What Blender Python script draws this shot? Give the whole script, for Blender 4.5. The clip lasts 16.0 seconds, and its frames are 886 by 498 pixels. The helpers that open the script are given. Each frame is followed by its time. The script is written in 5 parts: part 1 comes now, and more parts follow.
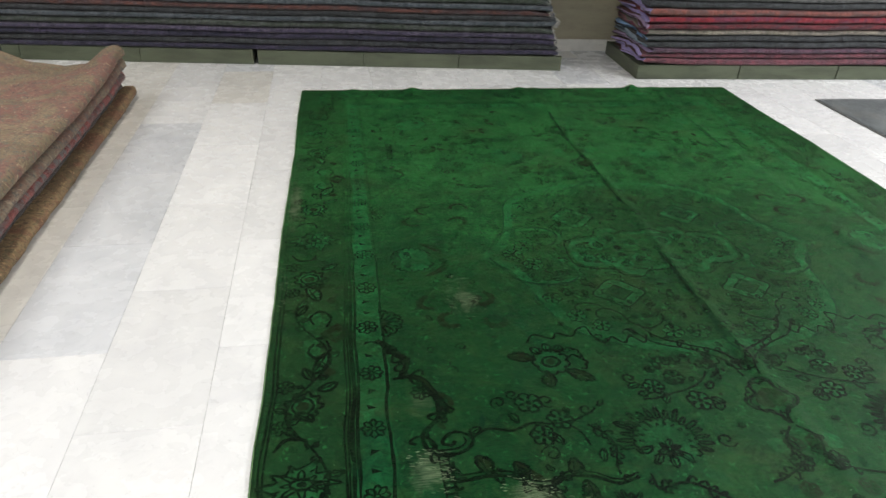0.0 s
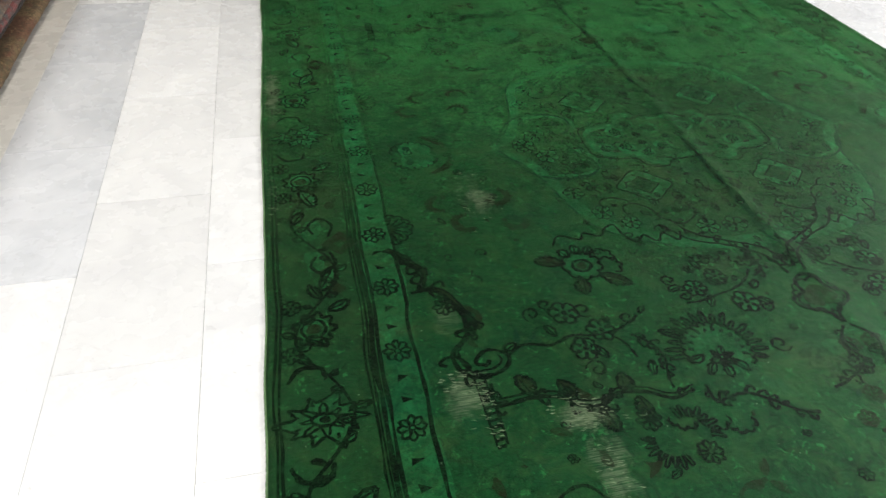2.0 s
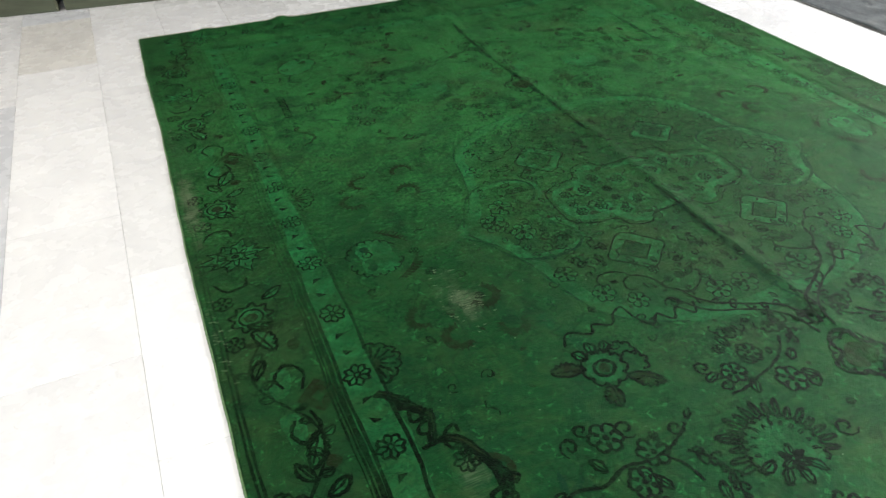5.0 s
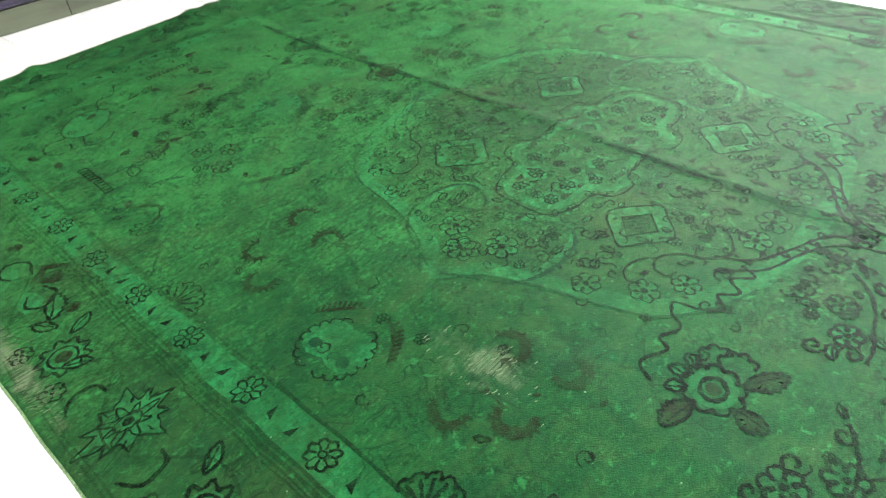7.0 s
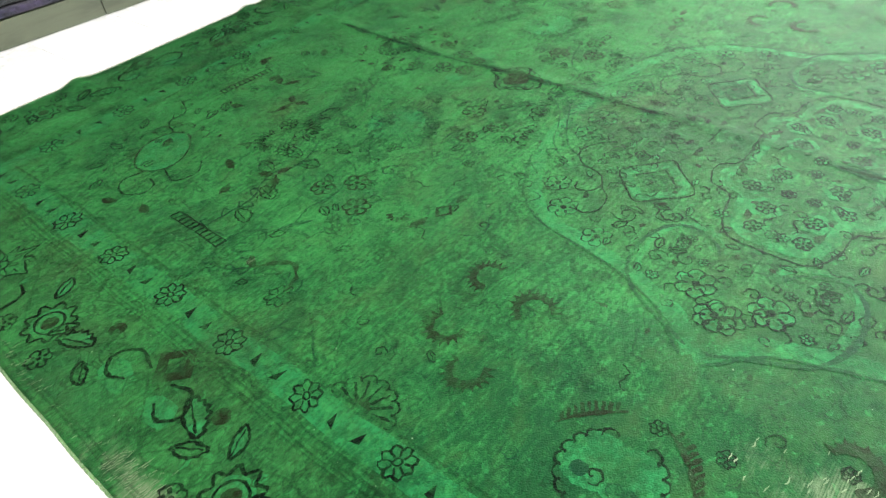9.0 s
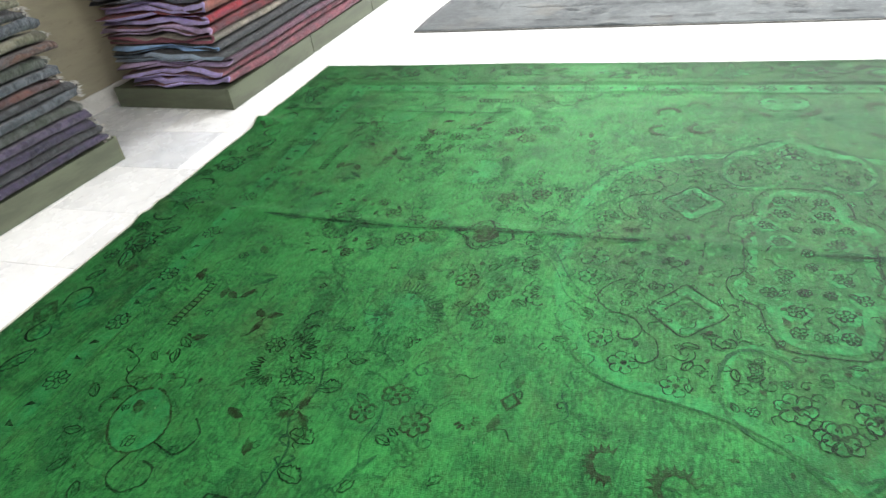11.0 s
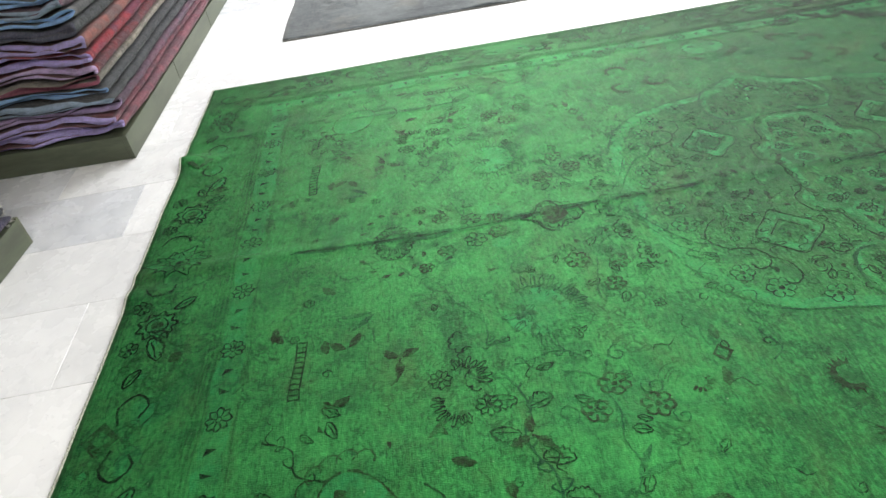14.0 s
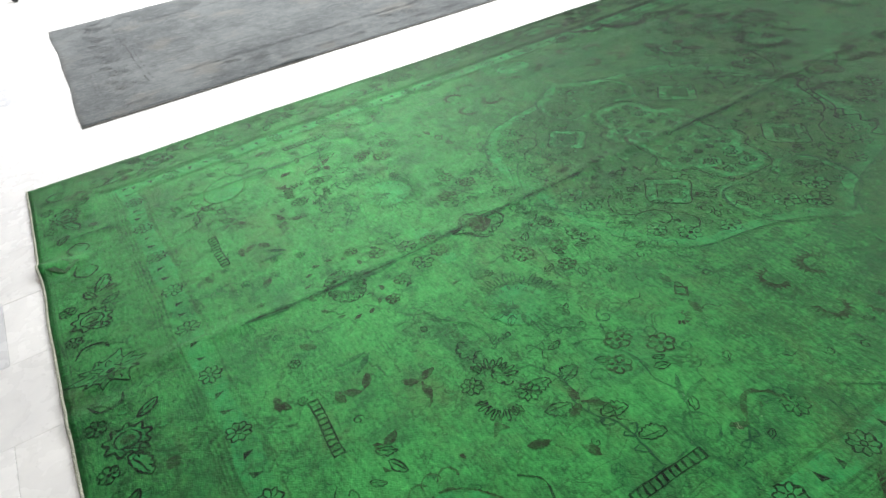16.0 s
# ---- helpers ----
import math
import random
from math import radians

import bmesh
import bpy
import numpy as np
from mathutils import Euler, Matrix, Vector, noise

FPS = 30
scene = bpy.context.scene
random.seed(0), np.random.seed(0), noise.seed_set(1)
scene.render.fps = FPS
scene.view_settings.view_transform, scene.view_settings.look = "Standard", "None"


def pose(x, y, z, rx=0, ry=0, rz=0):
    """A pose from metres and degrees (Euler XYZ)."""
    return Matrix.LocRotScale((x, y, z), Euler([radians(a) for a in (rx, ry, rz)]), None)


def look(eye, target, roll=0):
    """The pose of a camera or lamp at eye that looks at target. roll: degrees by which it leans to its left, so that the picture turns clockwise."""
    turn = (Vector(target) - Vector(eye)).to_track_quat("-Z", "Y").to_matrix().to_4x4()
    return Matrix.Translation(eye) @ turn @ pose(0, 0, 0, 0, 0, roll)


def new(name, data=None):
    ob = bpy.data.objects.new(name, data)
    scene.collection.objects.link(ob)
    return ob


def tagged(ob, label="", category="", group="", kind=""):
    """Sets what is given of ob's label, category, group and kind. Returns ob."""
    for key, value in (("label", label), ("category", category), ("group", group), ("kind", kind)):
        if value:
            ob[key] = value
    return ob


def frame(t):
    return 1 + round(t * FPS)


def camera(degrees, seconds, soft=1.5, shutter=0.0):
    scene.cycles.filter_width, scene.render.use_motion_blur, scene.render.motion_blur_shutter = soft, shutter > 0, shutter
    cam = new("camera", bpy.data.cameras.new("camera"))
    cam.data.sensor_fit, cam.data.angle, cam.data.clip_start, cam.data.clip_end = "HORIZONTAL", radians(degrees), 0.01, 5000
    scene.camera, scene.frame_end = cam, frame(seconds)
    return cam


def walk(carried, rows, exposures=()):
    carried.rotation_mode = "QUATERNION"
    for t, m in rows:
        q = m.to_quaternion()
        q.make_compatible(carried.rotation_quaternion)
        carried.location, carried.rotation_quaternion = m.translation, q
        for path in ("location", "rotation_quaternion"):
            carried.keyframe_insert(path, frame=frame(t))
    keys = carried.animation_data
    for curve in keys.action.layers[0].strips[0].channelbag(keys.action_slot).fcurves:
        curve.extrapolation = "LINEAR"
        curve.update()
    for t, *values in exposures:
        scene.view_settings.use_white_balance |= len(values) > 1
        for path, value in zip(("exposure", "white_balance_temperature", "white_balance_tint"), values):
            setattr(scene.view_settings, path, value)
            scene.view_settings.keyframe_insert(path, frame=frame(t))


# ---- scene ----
cam = camera(67.1, 16.0)
PATH = [
    (0, (0.244, 0.028, 1.275), (0.52, 1.723, 0.25), 2.4),
    (0.5, (0.247, 0.044, 1.237), (0.516, 1.627, 0.044), 3.9),
    (1, (0.227, 0.08, 1.181), (0.46, 1.554, -0.149), 4.3),
    (1.5, (0.199, 0.174, 1.173), (0.549, 1.657, -0.123), 3.9),
    (2, (0.129, 0.262, 1.161), (0.501, 1.745, -0.128), 3.2),
    (2.5, (0.105, 0.319, 1.164), (0.422, 1.812, -0.129), 2.6),
    (3, (0.162, 0.379, 1.176), (0.412, 1.89, -0.11), 1.5),
    (3.5, (0.192, 0.427, 1.199), (0.304, 2.008, -0.022), -0.2),
    (4, (0.164, 0.491, 1.207), (0.46, 2.058, -0.001), -0.0),
    (4.5, (0.099, 0.578, 1.201), (0.608, 2.068, -0.033), -1.1),
    (5, (0.06, 0.676, 1.173), (0.692, 2.107, -0.073), -0.3),
    (5.2, (0.053, 0.708, 1.164), (0.699, 2.131, -0.083), -0.1),
    (7.3, (-0.014, 1.342, 0.92), (1.097, 2.395, -0.366), -5.6),
    (7.5, (-0.025, 1.389, 0.905), (1.094, 2.426, -0.389), -5.3),
    (8, (-0.015, 1.582, 0.909), (1.042, 2.662, -0.401), -6.2),
    (8.5, (0.016, 1.735, 0.899), (1.042, 2.83, -0.423), -7.7),
    (9, (-0.031, 1.863, 0.887), (1.063, 2.909, -0.42), -6.1),
    (9.5, (-0.109, 2.009, 0.918), (1.114, 2.975, -0.335), -9.4),
    (10, (-0.12, 2.122, 0.97), (1.202, 2.993, -0.252), -10.9),
    (10.2, (-0.102, 2.155, 0.976), (1.268, 2.978, -0.226), -10.5),
    (12.3, (-0.062, 2.711, 1.115), (1.571, 3.19, 0.066), -9.4),
    (12.5, (-0.03, 2.753, 1.096), (1.605, 3.186, 0.029), -9.4),
    (13, (-0.005, 2.889, 1.068), (1.596, 3.197, -0.091), -7.7),
    (13.5, (-0.06, 3.04, 1.068), (1.536, 3.121, -0.134), -8.0),
    (14, (-0.104, 3.181, 1.086), (1.487, 3.171, -0.126), -9.7),
    (14.5, (-0.039, 3.29, 1.052), (1.477, 3.033, -0.227), -8.9),
    (15, (0.012, 3.404, 1.059), (1.451, 2.966, -0.26), -10.1),
    (15.5, (-0.01, 3.56, 1.092), (1.427, 2.907, -0.137), -9.3),
    (16, (-0.04, 3.702, 1.128), (1.407, 2.972, -0.044), -8.4),
]
walk(cam, [(t, look(eye, target, roll)) for t, eye, target, roll in PATH], [(0, -0.60), (0.7, -0.50), (2.0, -0.48), (2.7, -0.58), (3.5, -0.78), (4.2, -0.70), (5.2, -0.22), (7.3, 0.76), (10.2, 0.62), (12.3, 0.03), (14.5, 0.03), (16, -0.05)])

# ---- light ----
world = bpy.data.worlds.new("room_air")
scene.world = world
world.use_nodes = True
world.node_tree.nodes["Background"].inputs[0].default_value = (0.9, 0.95, 1.0, 1)
world.node_tree.nodes["Background"].inputs[1].default_value = 0.05


# ---- materials ----
class Nodes:
    """A short way to wire one procedural material."""

    def __init__(self, name, rough=0.8, metal=0.0, sheen=0.0):
        self.mat = bpy.data.materials.new(name)
        self.mat.use_nodes = True
        self.tree = self.mat.node_tree
        self.bsdf = self.tree.nodes["Principled BSDF"]
        self.bsdf.inputs["Roughness"].default_value = rough
        self.bsdf.inputs["Metallic"].default_value = metal
        self.bsdf.inputs["Sheen Weight"].default_value = sheen
        self.bsdf.inputs["Sheen Roughness"].default_value = 0.5

    def add(self, kind, **sockets):
        n = self.tree.nodes.new(kind)
        for k, v in sockets.items():
            self.put(n.inputs[k.replace("_", " ")], v)
        return n

    def put(self, socket, v):
        if isinstance(v, bpy.types.NodeSocket):
            self.tree.links.new(v, socket)
        else:
            socket.default_value = v

    def place(self, scale=(1, 1, 1), turn=0.0):
        g = self.add("ShaderNodeNewGeometry").outputs["Position"]
        m = self.add("ShaderNodeMapping", Vector=g, Scale=scale, Rotation=(0, 0, turn))
        return m.outputs[0]

    def local(self, scale=(1, 1, 1)):
        c = self.add("ShaderNodeTexCoord").outputs["Object"]
        return self.add("ShaderNodeMapping", Vector=c, Scale=scale).outputs[0]

    def noise(self, vector, scale, detail=3.0, rough=0.55, warp=0.0):
        return self.add("ShaderNodeTexNoise", Vector=vector, Scale=scale, Detail=detail, Roughness=rough, Distortion=warp).outputs["Fac"]

    def remap(self, value, lo, hi, a=0.0, b=1.0):
        n = self.add("ShaderNodeMapRange", Value=value, From_Min=lo, From_Max=hi, To_Min=a, To_Max=b)
        n.interpolation_type = "SMOOTHSTEP"
        return n.outputs[0]

    def maths(self, how, a, b):
        n = self.tree.nodes.new("ShaderNodeMath")
        n.operation = how
        self.put(n.inputs[0], a)
        self.put(n.inputs[1], b)
        return n.outputs[0]

    def mix(self, fac, a, b, how="MIX"):
        n = self.tree.nodes.new("ShaderNodeMix")
        n.data_type, n.blend_type = "RGBA", how
        for s, v in ((n.inputs[0], fac), (n.inputs[6], a), (n.inputs[7], b)):
            self.put(s, v if isinstance(v, (bpy.types.NodeSocket, float, int)) else (*v, 1)[:4])
        return n.outputs[2]

    def axis(self, name):
        g = self.add("ShaderNodeNewGeometry").outputs["Position"]
        return self.add("ShaderNodeSeparateXYZ", Vector=g).outputs[name]

    def done(self, colour, height=None, strength=0.3, depth=0.002, rough=None):
        self.put(self.bsdf.inputs["Base Color"], colour)
        if rough is not None:
            self.put(self.bsdf.inputs["Roughness"], rough)
        if height is not None:
            b = self.add("ShaderNodeBump", Height=height, Strength=strength, Distance=depth)
            self.put(self.bsdf.inputs["Normal"], b.outputs[0])
        return self.mat


WORN_PATCHES = ((0.608, 1.808, 0.050, 0.10, 0.6), (0.650, 1.02, 0.075, 0.045, 1.0), (0.415, 1.11, 0.06, 0.07, 0.7), (0.655, 0.885, 0.05, 0.08, 0.6), (0.03, 2.55, 0.03, 0.22, 0.9), (0.415, 1.34, 0.05, 0.05, 0.35))


def overdyed(name, role):
    """Worn green pile. role: field, dark, light, brown or thread."""
    n = Nodes(name, rough=0.52)
    n.bsdf.inputs["IOR"].default_value = 1.8
    n.bsdf.inputs["Specular IOR Level"].default_value = 0.70
    flat = n.place()
    big = n.noise(flat, 1.5, 3, 0.55, 0.5)
    mid = n.noise(flat, 6.5, 5, 0.68, 0.9)
    small = n.noise(flat, 34, 5, 0.75, 0.8)
    abrash = n.noise(n.place((1.2, 16, 1)), 2.0, 3)
    knots = n.noise(n.place((420, 300, 1)), 1.0, 1)
    tone = n.maths("ADD", n.maths("MULTIPLY", big, 0.6), n.maths("MULTIPLY", mid, 0.62))
    fine = n.maths("ADD", n.maths("MULTIPLY", n.noise(flat, 95, 4, 0.8), 0.5), n.maths("MULTIPLY", n.noise(n.place((38, 150, 1), 0.1), 1.0, 4, 0.75), 0.5))
    tone = n.maths("ADD", tone, n.maths("MULTIPLY", small, 0.45))
    tone = n.maths("ADD", tone, n.maths("MULTIPLY", fine, 2.1))
    tone = n.maths("ADD", tone, n.maths("MULTIPLY", abrash, 0.25))
    # the green is deeper and duller towards the end where the walk begins
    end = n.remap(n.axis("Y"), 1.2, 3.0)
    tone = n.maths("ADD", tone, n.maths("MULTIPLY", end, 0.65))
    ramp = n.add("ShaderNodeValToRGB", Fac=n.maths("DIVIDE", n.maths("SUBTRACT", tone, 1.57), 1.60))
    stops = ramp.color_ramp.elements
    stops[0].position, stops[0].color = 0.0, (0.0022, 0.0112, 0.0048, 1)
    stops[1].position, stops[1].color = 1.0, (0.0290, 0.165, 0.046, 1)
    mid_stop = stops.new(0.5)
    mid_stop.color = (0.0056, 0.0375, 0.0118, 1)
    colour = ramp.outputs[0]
    bald = n.remap(n.noise(n.place((1, 1.6, 1)), 2.7, 5, 0.65, 0.5), 0.52, 0.70)
    colour = n.mix(n.maths("MULTIPLY", bald, 0.32), colour, (0.030, 0.035, 0.017))
    teal = n.remap(n.noise(n.place((1.4, 0.9, 1)), 3.1, 4, 0.6, 0.6), 0.56, 0.72)
    colour = n.mix(n.maths("MULTIPLY", teal, 0.38), colour, (0.0022, 0.032, 0.016))
    drift = n.remap(n.noise(n.place((1, 1.3, 1), 0.4), 9.0, 5, 0.72, 1.2), 0.44, 0.66)
    colour = n.mix(n.maths("MULTIPLY", drift, 0.20), colour, (0.030, 0.060, 0.019))
    deep_dye = n.remap(n.noise(n.place((1, 1, 1), 1.1), 5.0, 5, 0.7, 1.4), 0.46, 0.64)
    colour = n.mix(n.maths("MULTIPLY", deep_dye, 0.40), colour, (0.0028, 0.0225, 0.0098))
    # the medallion's ground is browner wool, with a ragged rim
    mx = n.maths("DIVIDE", n.maths("SUBTRACT", n.axis("X"), 1.38), 0.64)
    my = n.maths("DIVIDE", n.maths("SUBTRACT", n.axis("Y"), 2.075), 0.52)
    inside = n.maths("ADD", n.maths("MULTIPLY", mx, mx), n.maths("MULTIPLY", my, my))
    inside = n.maths("ADD", inside, n.maths("MULTIPLY", n.maths("SUBTRACT", mid, 0.5), 0.9))
    colour = n.mix(n.maths("MULTIPLY", n.remap(inside, 0.80, 1.05, 1.0, 0.0), 0.15), colour, (0.016, 0.034, 0.012))
    # the long borders have a browner ground
    rim = n.maths("SUBTRACT", 1.35, n.maths("ABSOLUTE", n.maths("SUBTRACT", n.axis("X"), 1.35), 0.0))
    rim = n.maths("ADD", rim, n.maths("MULTIPLY", n.maths("SUBTRACT", small, 0.5), 0.08))
    colour = n.mix(n.maths("MULTIPLY", n.remap(rim, 0.20, 0.25, 1.0, 0.0), 0.24), colour, (0.0095, 0.0155, 0.0068))
    # faint tangle of worn vines: thin level lines of a warped noise
    for scale, seed, deep in ((7.5, 3.0, 0.34), (13.0, 11.0, 0.42), (24.0, 27.0, 0.45)):
        v = n.add("ShaderNodeTexNoise", Vector=n.place((1, 1, 1), seed), Scale=scale, Detail=2.0, Roughness=0.6, Distortion=1.1).outputs["Fac"]
        rise = n.maths("ABSOLUTE", n.maths("SUBTRACT", v, 0.5), 0.0)
        line = n.remap(rise, 0.008, 0.022, 1.0, 0.0)
        patch = n.remap(n.noise(n.place((1, 1, 1), seed + 1), 4.0, 3, 0.6), 0.46, 0.60)
        colour = n.mix(n.maths("MULTIPLY", n.maths("MULTIPLY", line, patch), deep), colour, (0.0017, 0.0068, 0.0034))
    spark = n.remap(n.noise(flat, 48, 3, 0.7, 0.5), 0.58, 0.72)
    colour = n.mix(n.maths("MULTIPLY", spark, 0.40), colour, (0.018, 0.122, 0.038))
    lint = n.remap(n.noise(flat, 110, 1, 0.5), 0.79, 0.82)
    colour = n.mix(n.maths("MULTIPLY", lint, 0.5), colour, (0.17, 0.22, 0.16))
    # patches rubbed down to the warp, with the weft showing as fine rows
    rows = n.remap(n.noise(n.place((16, 420, 1), 0.16), 1.0, 2), 0.40, 0.60)
    ragged = n.noise(flat, 16, 4, 0.7, 0.6)
    for cx, cy, rx, ry, much in WORN_PATCHES:
        dx = n.maths("DIVIDE", n.maths("SUBTRACT", n.axis("X"), cx), rx)
        dy = n.maths("DIVIDE", n.maths("SUBTRACT", n.axis("Y"), cy), ry)
        far_off = n.maths("SQRT", n.maths("ADD", n.maths("MULTIPLY", dx, dx), n.maths("MULTIPLY", dy, dy)), 0.0)
        far_off = n.maths("ADD", far_off, n.maths("MULTIPLY", n.maths("SUBTRACT", ragged, 0.5), 3.2))
        rub_off = n.maths("MULTIPLY", n.remap(far_off, 0.1, 1.15, 1.0, 0.0), n.maths("ADD", n.maths("MULTIPLY", rows, 0.75), 0.15))
        colour = n.mix(n.maths("MULTIPLY", rub_off, much), colour, (0.092, 0.112, 0.074))
    worn = n.remap(n.noise(flat, 10, 5, 0.75), 0.38, 0.60)
    if role in ("dark", "line", "faint"):
        rub = n.maths("ADD", worn, n.remap(n.noise(flat, 55, 3, 0.7), 0.45, 0.62))
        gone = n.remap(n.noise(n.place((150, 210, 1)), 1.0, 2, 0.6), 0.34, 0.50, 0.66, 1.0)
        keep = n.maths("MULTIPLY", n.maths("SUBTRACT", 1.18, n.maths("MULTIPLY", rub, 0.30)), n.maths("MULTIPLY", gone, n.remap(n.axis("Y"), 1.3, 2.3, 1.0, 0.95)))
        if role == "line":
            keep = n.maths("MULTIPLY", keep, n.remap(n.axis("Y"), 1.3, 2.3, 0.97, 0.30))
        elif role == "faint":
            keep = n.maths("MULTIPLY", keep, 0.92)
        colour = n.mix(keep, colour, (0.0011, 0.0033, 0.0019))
    elif role == "brown":
        colour = n.mix(n.maths("MULTIPLY", n.maths("SUBTRACT", 1.0, n.maths("MULTIPLY", n.maths("ADD", worn, n.remap(n.noise(flat, 55, 3, 0.7), 0.42, 0.60)), 0.36)), 1.0), colour, (0.0060, 0.0090, 0.0040))
    elif role == "teal":
        colour = n.mix(n.maths("SUBTRACT", 0.75, n.maths("MULTIPLY", worn, 0.5)), colour, (0.0016, 0.0140, 0.0080))
    elif role == "light":
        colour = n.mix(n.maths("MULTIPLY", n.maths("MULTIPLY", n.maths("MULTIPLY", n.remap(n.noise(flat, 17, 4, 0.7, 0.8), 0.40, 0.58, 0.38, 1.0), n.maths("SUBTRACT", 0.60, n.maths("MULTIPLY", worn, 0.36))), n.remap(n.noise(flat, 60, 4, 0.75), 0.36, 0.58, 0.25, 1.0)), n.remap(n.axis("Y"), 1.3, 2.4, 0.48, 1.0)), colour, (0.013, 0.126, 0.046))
    elif role == "thread":
        colour = n.mix(n.maths("SUBTRACT", 0.85, n.maths("MULTIPLY", worn, 0.4)), colour, (0.13, 0.15, 0.105))
    # the wool's gloss carries its dye
    n.put(n.bsdf.inputs["Specular Tint"], n.mix(1.0, colour, (7.2, 9.4, 6.6), "MULTIPLY"))
    pile = n.maths("ADD", n.maths("MULTIPLY", small, 0.8), n.maths("MULTIPLY", knots, 0.6))
    return n.done(colour, pile, 0.55, 0.004)


def marble(name, base, vein):
    n = Nodes(name, rough=0.22)
    info = n.add("ShaderNodeObjectInfo").outputs["Random"]
    shift = n.add("ShaderNodeCombineXYZ", X=n.maths("MULTIPLY", info, 37.0), Y=n.maths("MULTIPLY", info, 91.0), Z=0.0).outputs[0]
    v = n.add("ShaderNodeVectorMath", Vector=n.place())
    v.operation = "ADD"
    n.put(v.inputs[1], shift)
    v = v.outputs[0]
    cloud = n.noise(v, 4.0, 5, 0.6, 1.2)
    streak = n.noise(v, 9.0, 6, 0.7, 2.2)
    grain = n.noise(v, 70.0, 4, 0.7)
    fleck = n.remap(n.noise(v, 38.0, 4, 0.7, 1.2), 0.63, 0.70)
    blur = n.remap(n.noise(v, 15.0, 4, 0.7, 1.0), 0.52, 0.70)
    c = n.mix(n.remap(cloud, 0.35, 0.7), base, vein)
    c = n.mix(n.maths("MULTIPLY", n.remap(streak, 0.58, 0.66), 0.22), c, tuple(a * 0.72 for a in vein))
    c = n.mix(n.maths("MULTIPLY", blur, 0.18), c, tuple(a * 0.78 for a in vein))
    c = n.mix(n.maths("MULTIPLY", fleck, 0.36), c, tuple(a * 0.55 for a in vein))
    c = n.mix(n.maths("MULTIPLY", grain, 0.12), c, tuple(a * 0.8 for a in vein))
    tint = n.remap(info, 0.0, 1.0, 0.93, 1.04)
    c = n.mix(1.0, c, n.add("ShaderNodeCombineColor", Red=tint, Green=tint, Blue=tint).outputs[0], "MULTIPLY")
    rough = n.maths("ADD", n.maths("MULTIPLY", n.noise(v, 12, 3), 0.22), 0.16)
    return n.done(c, grain, 0.05, 0.001, rough)


def woven(name, base, second, third=None, scale=1.0):
    """Hand-knotted rug seen at its folds: blocks of colour along the fold, with knots and wear."""
    n = Nodes(name, rough=0.95, sheen=0.15)
    blocks = n.noise(n.place((9 * scale, 14 * scale, 14 * scale)), 1.0, 3, 0.7, 0.8)
    motif = n.noise(n.place((30 * scale, 34 * scale, 34 * scale)), 1.0, 3, 0.7, 0.5)
    knots = n.noise(n.place((260, 260, 160)), 1.0, 2)
    ribs = n.noise(n.place((46, 10, 20)), 1.0, 3, 0.6, 0.8)
    c = n.mix(n.remap(blocks, 0.42, 0.58), base, second)
    c = n.mix(n.maths("MULTIPLY", n.remap(motif, 0.50, 0.60), 0.7), c, third or tuple(a * 0.45 for a in base))
    pale = n.remap(n.noise(n.place((60, 60, 60)), 1.0, 3, 0.7), 0.62, 0.74)
    c = n.mix(n.maths("MULTIPLY", pale, 0.18), c, (0.38, 0.36, 0.33))
    # shade in the grooves between ribs is put into the colour
    c = n.mix(n.maths("MULTIPLY", n.remap(ribs, 0.50, 0.40), 0.45), c, tuple(a * 0.35 for a in base))
    h = n.maths("ADD", n.maths("MULTIPLY", ribs, 2.2), knots)
    return n.done(c, h, 0.8, 0.010)


def floral(name, ground, first, second, third):
    """Dense all-over flowers in several muted dyes."""
    n = Nodes(name, rough=0.95)
    at = n.place()
    c = n.mix(n.remap(n.noise(at, 2.2, 4, 0.6, 0.5), 0.38, 0.62), ground, tuple(a * 0.65 for a in ground))
    c = n.mix(n.maths("MULTIPLY", n.remap(n.noise(at, 5.0, 3, 0.6, 0.8), 0.48, 0.60), 0.75), c, first)
    for dye, scale, lo, much in ((second, 33.0, 0.52, 0.75), (first, 41.0, 0.54, 0.7), (third, 52.0, 0.55, 0.8), (tuple(min(1.0, a * 1.7) for a in ground), 46.0, 0.58, 0.7)):
        petals = n.noise(n.add("ShaderNodeMapping", Vector=at, Location=(scale, scale * 0.7, 0.0)).outputs[0], scale, 3, 0.7, 1.6)
        c = n.mix(n.maths("MULTIPLY", n.remap(petals, lo, lo + 0.07), much), c, dye)
    h = n.maths("ADD", n.noise(at, 40, 3, 0.7), n.noise(n.place((260, 260, 160)), 1.0, 2))
    return n.done(c, h, 0.6, 0.006)


def edge_wool(name, base):
    n = Nodes(name, rough=0.95, sheen=0.2)
    a = n.noise(n.place((40, 30, 90)), 1.0, 4, 0.7)
    f = n.noise(n.place((200, 200, 300)), 1.0, 2)
    c = n.mix(n.remap(a, 0.35, 0.65), tuple(x * 0.78 for x in base), tuple(min(1.0, x * 1.12) for x in base))
    tuft = n.remap(n.noise(n.place((90, 130, 130)), 1.0, 3, 0.7), 0.40, 0.58)
    c = n.mix(n.maths("MULTIPLY", tuft, 0.14), c, tuple(x * 0.4 for x in base))
    return n.done(c, n.maths("ADD", f, n.maths("MULTIPLY", tuft, 0.8)), 0.9, 0.006)


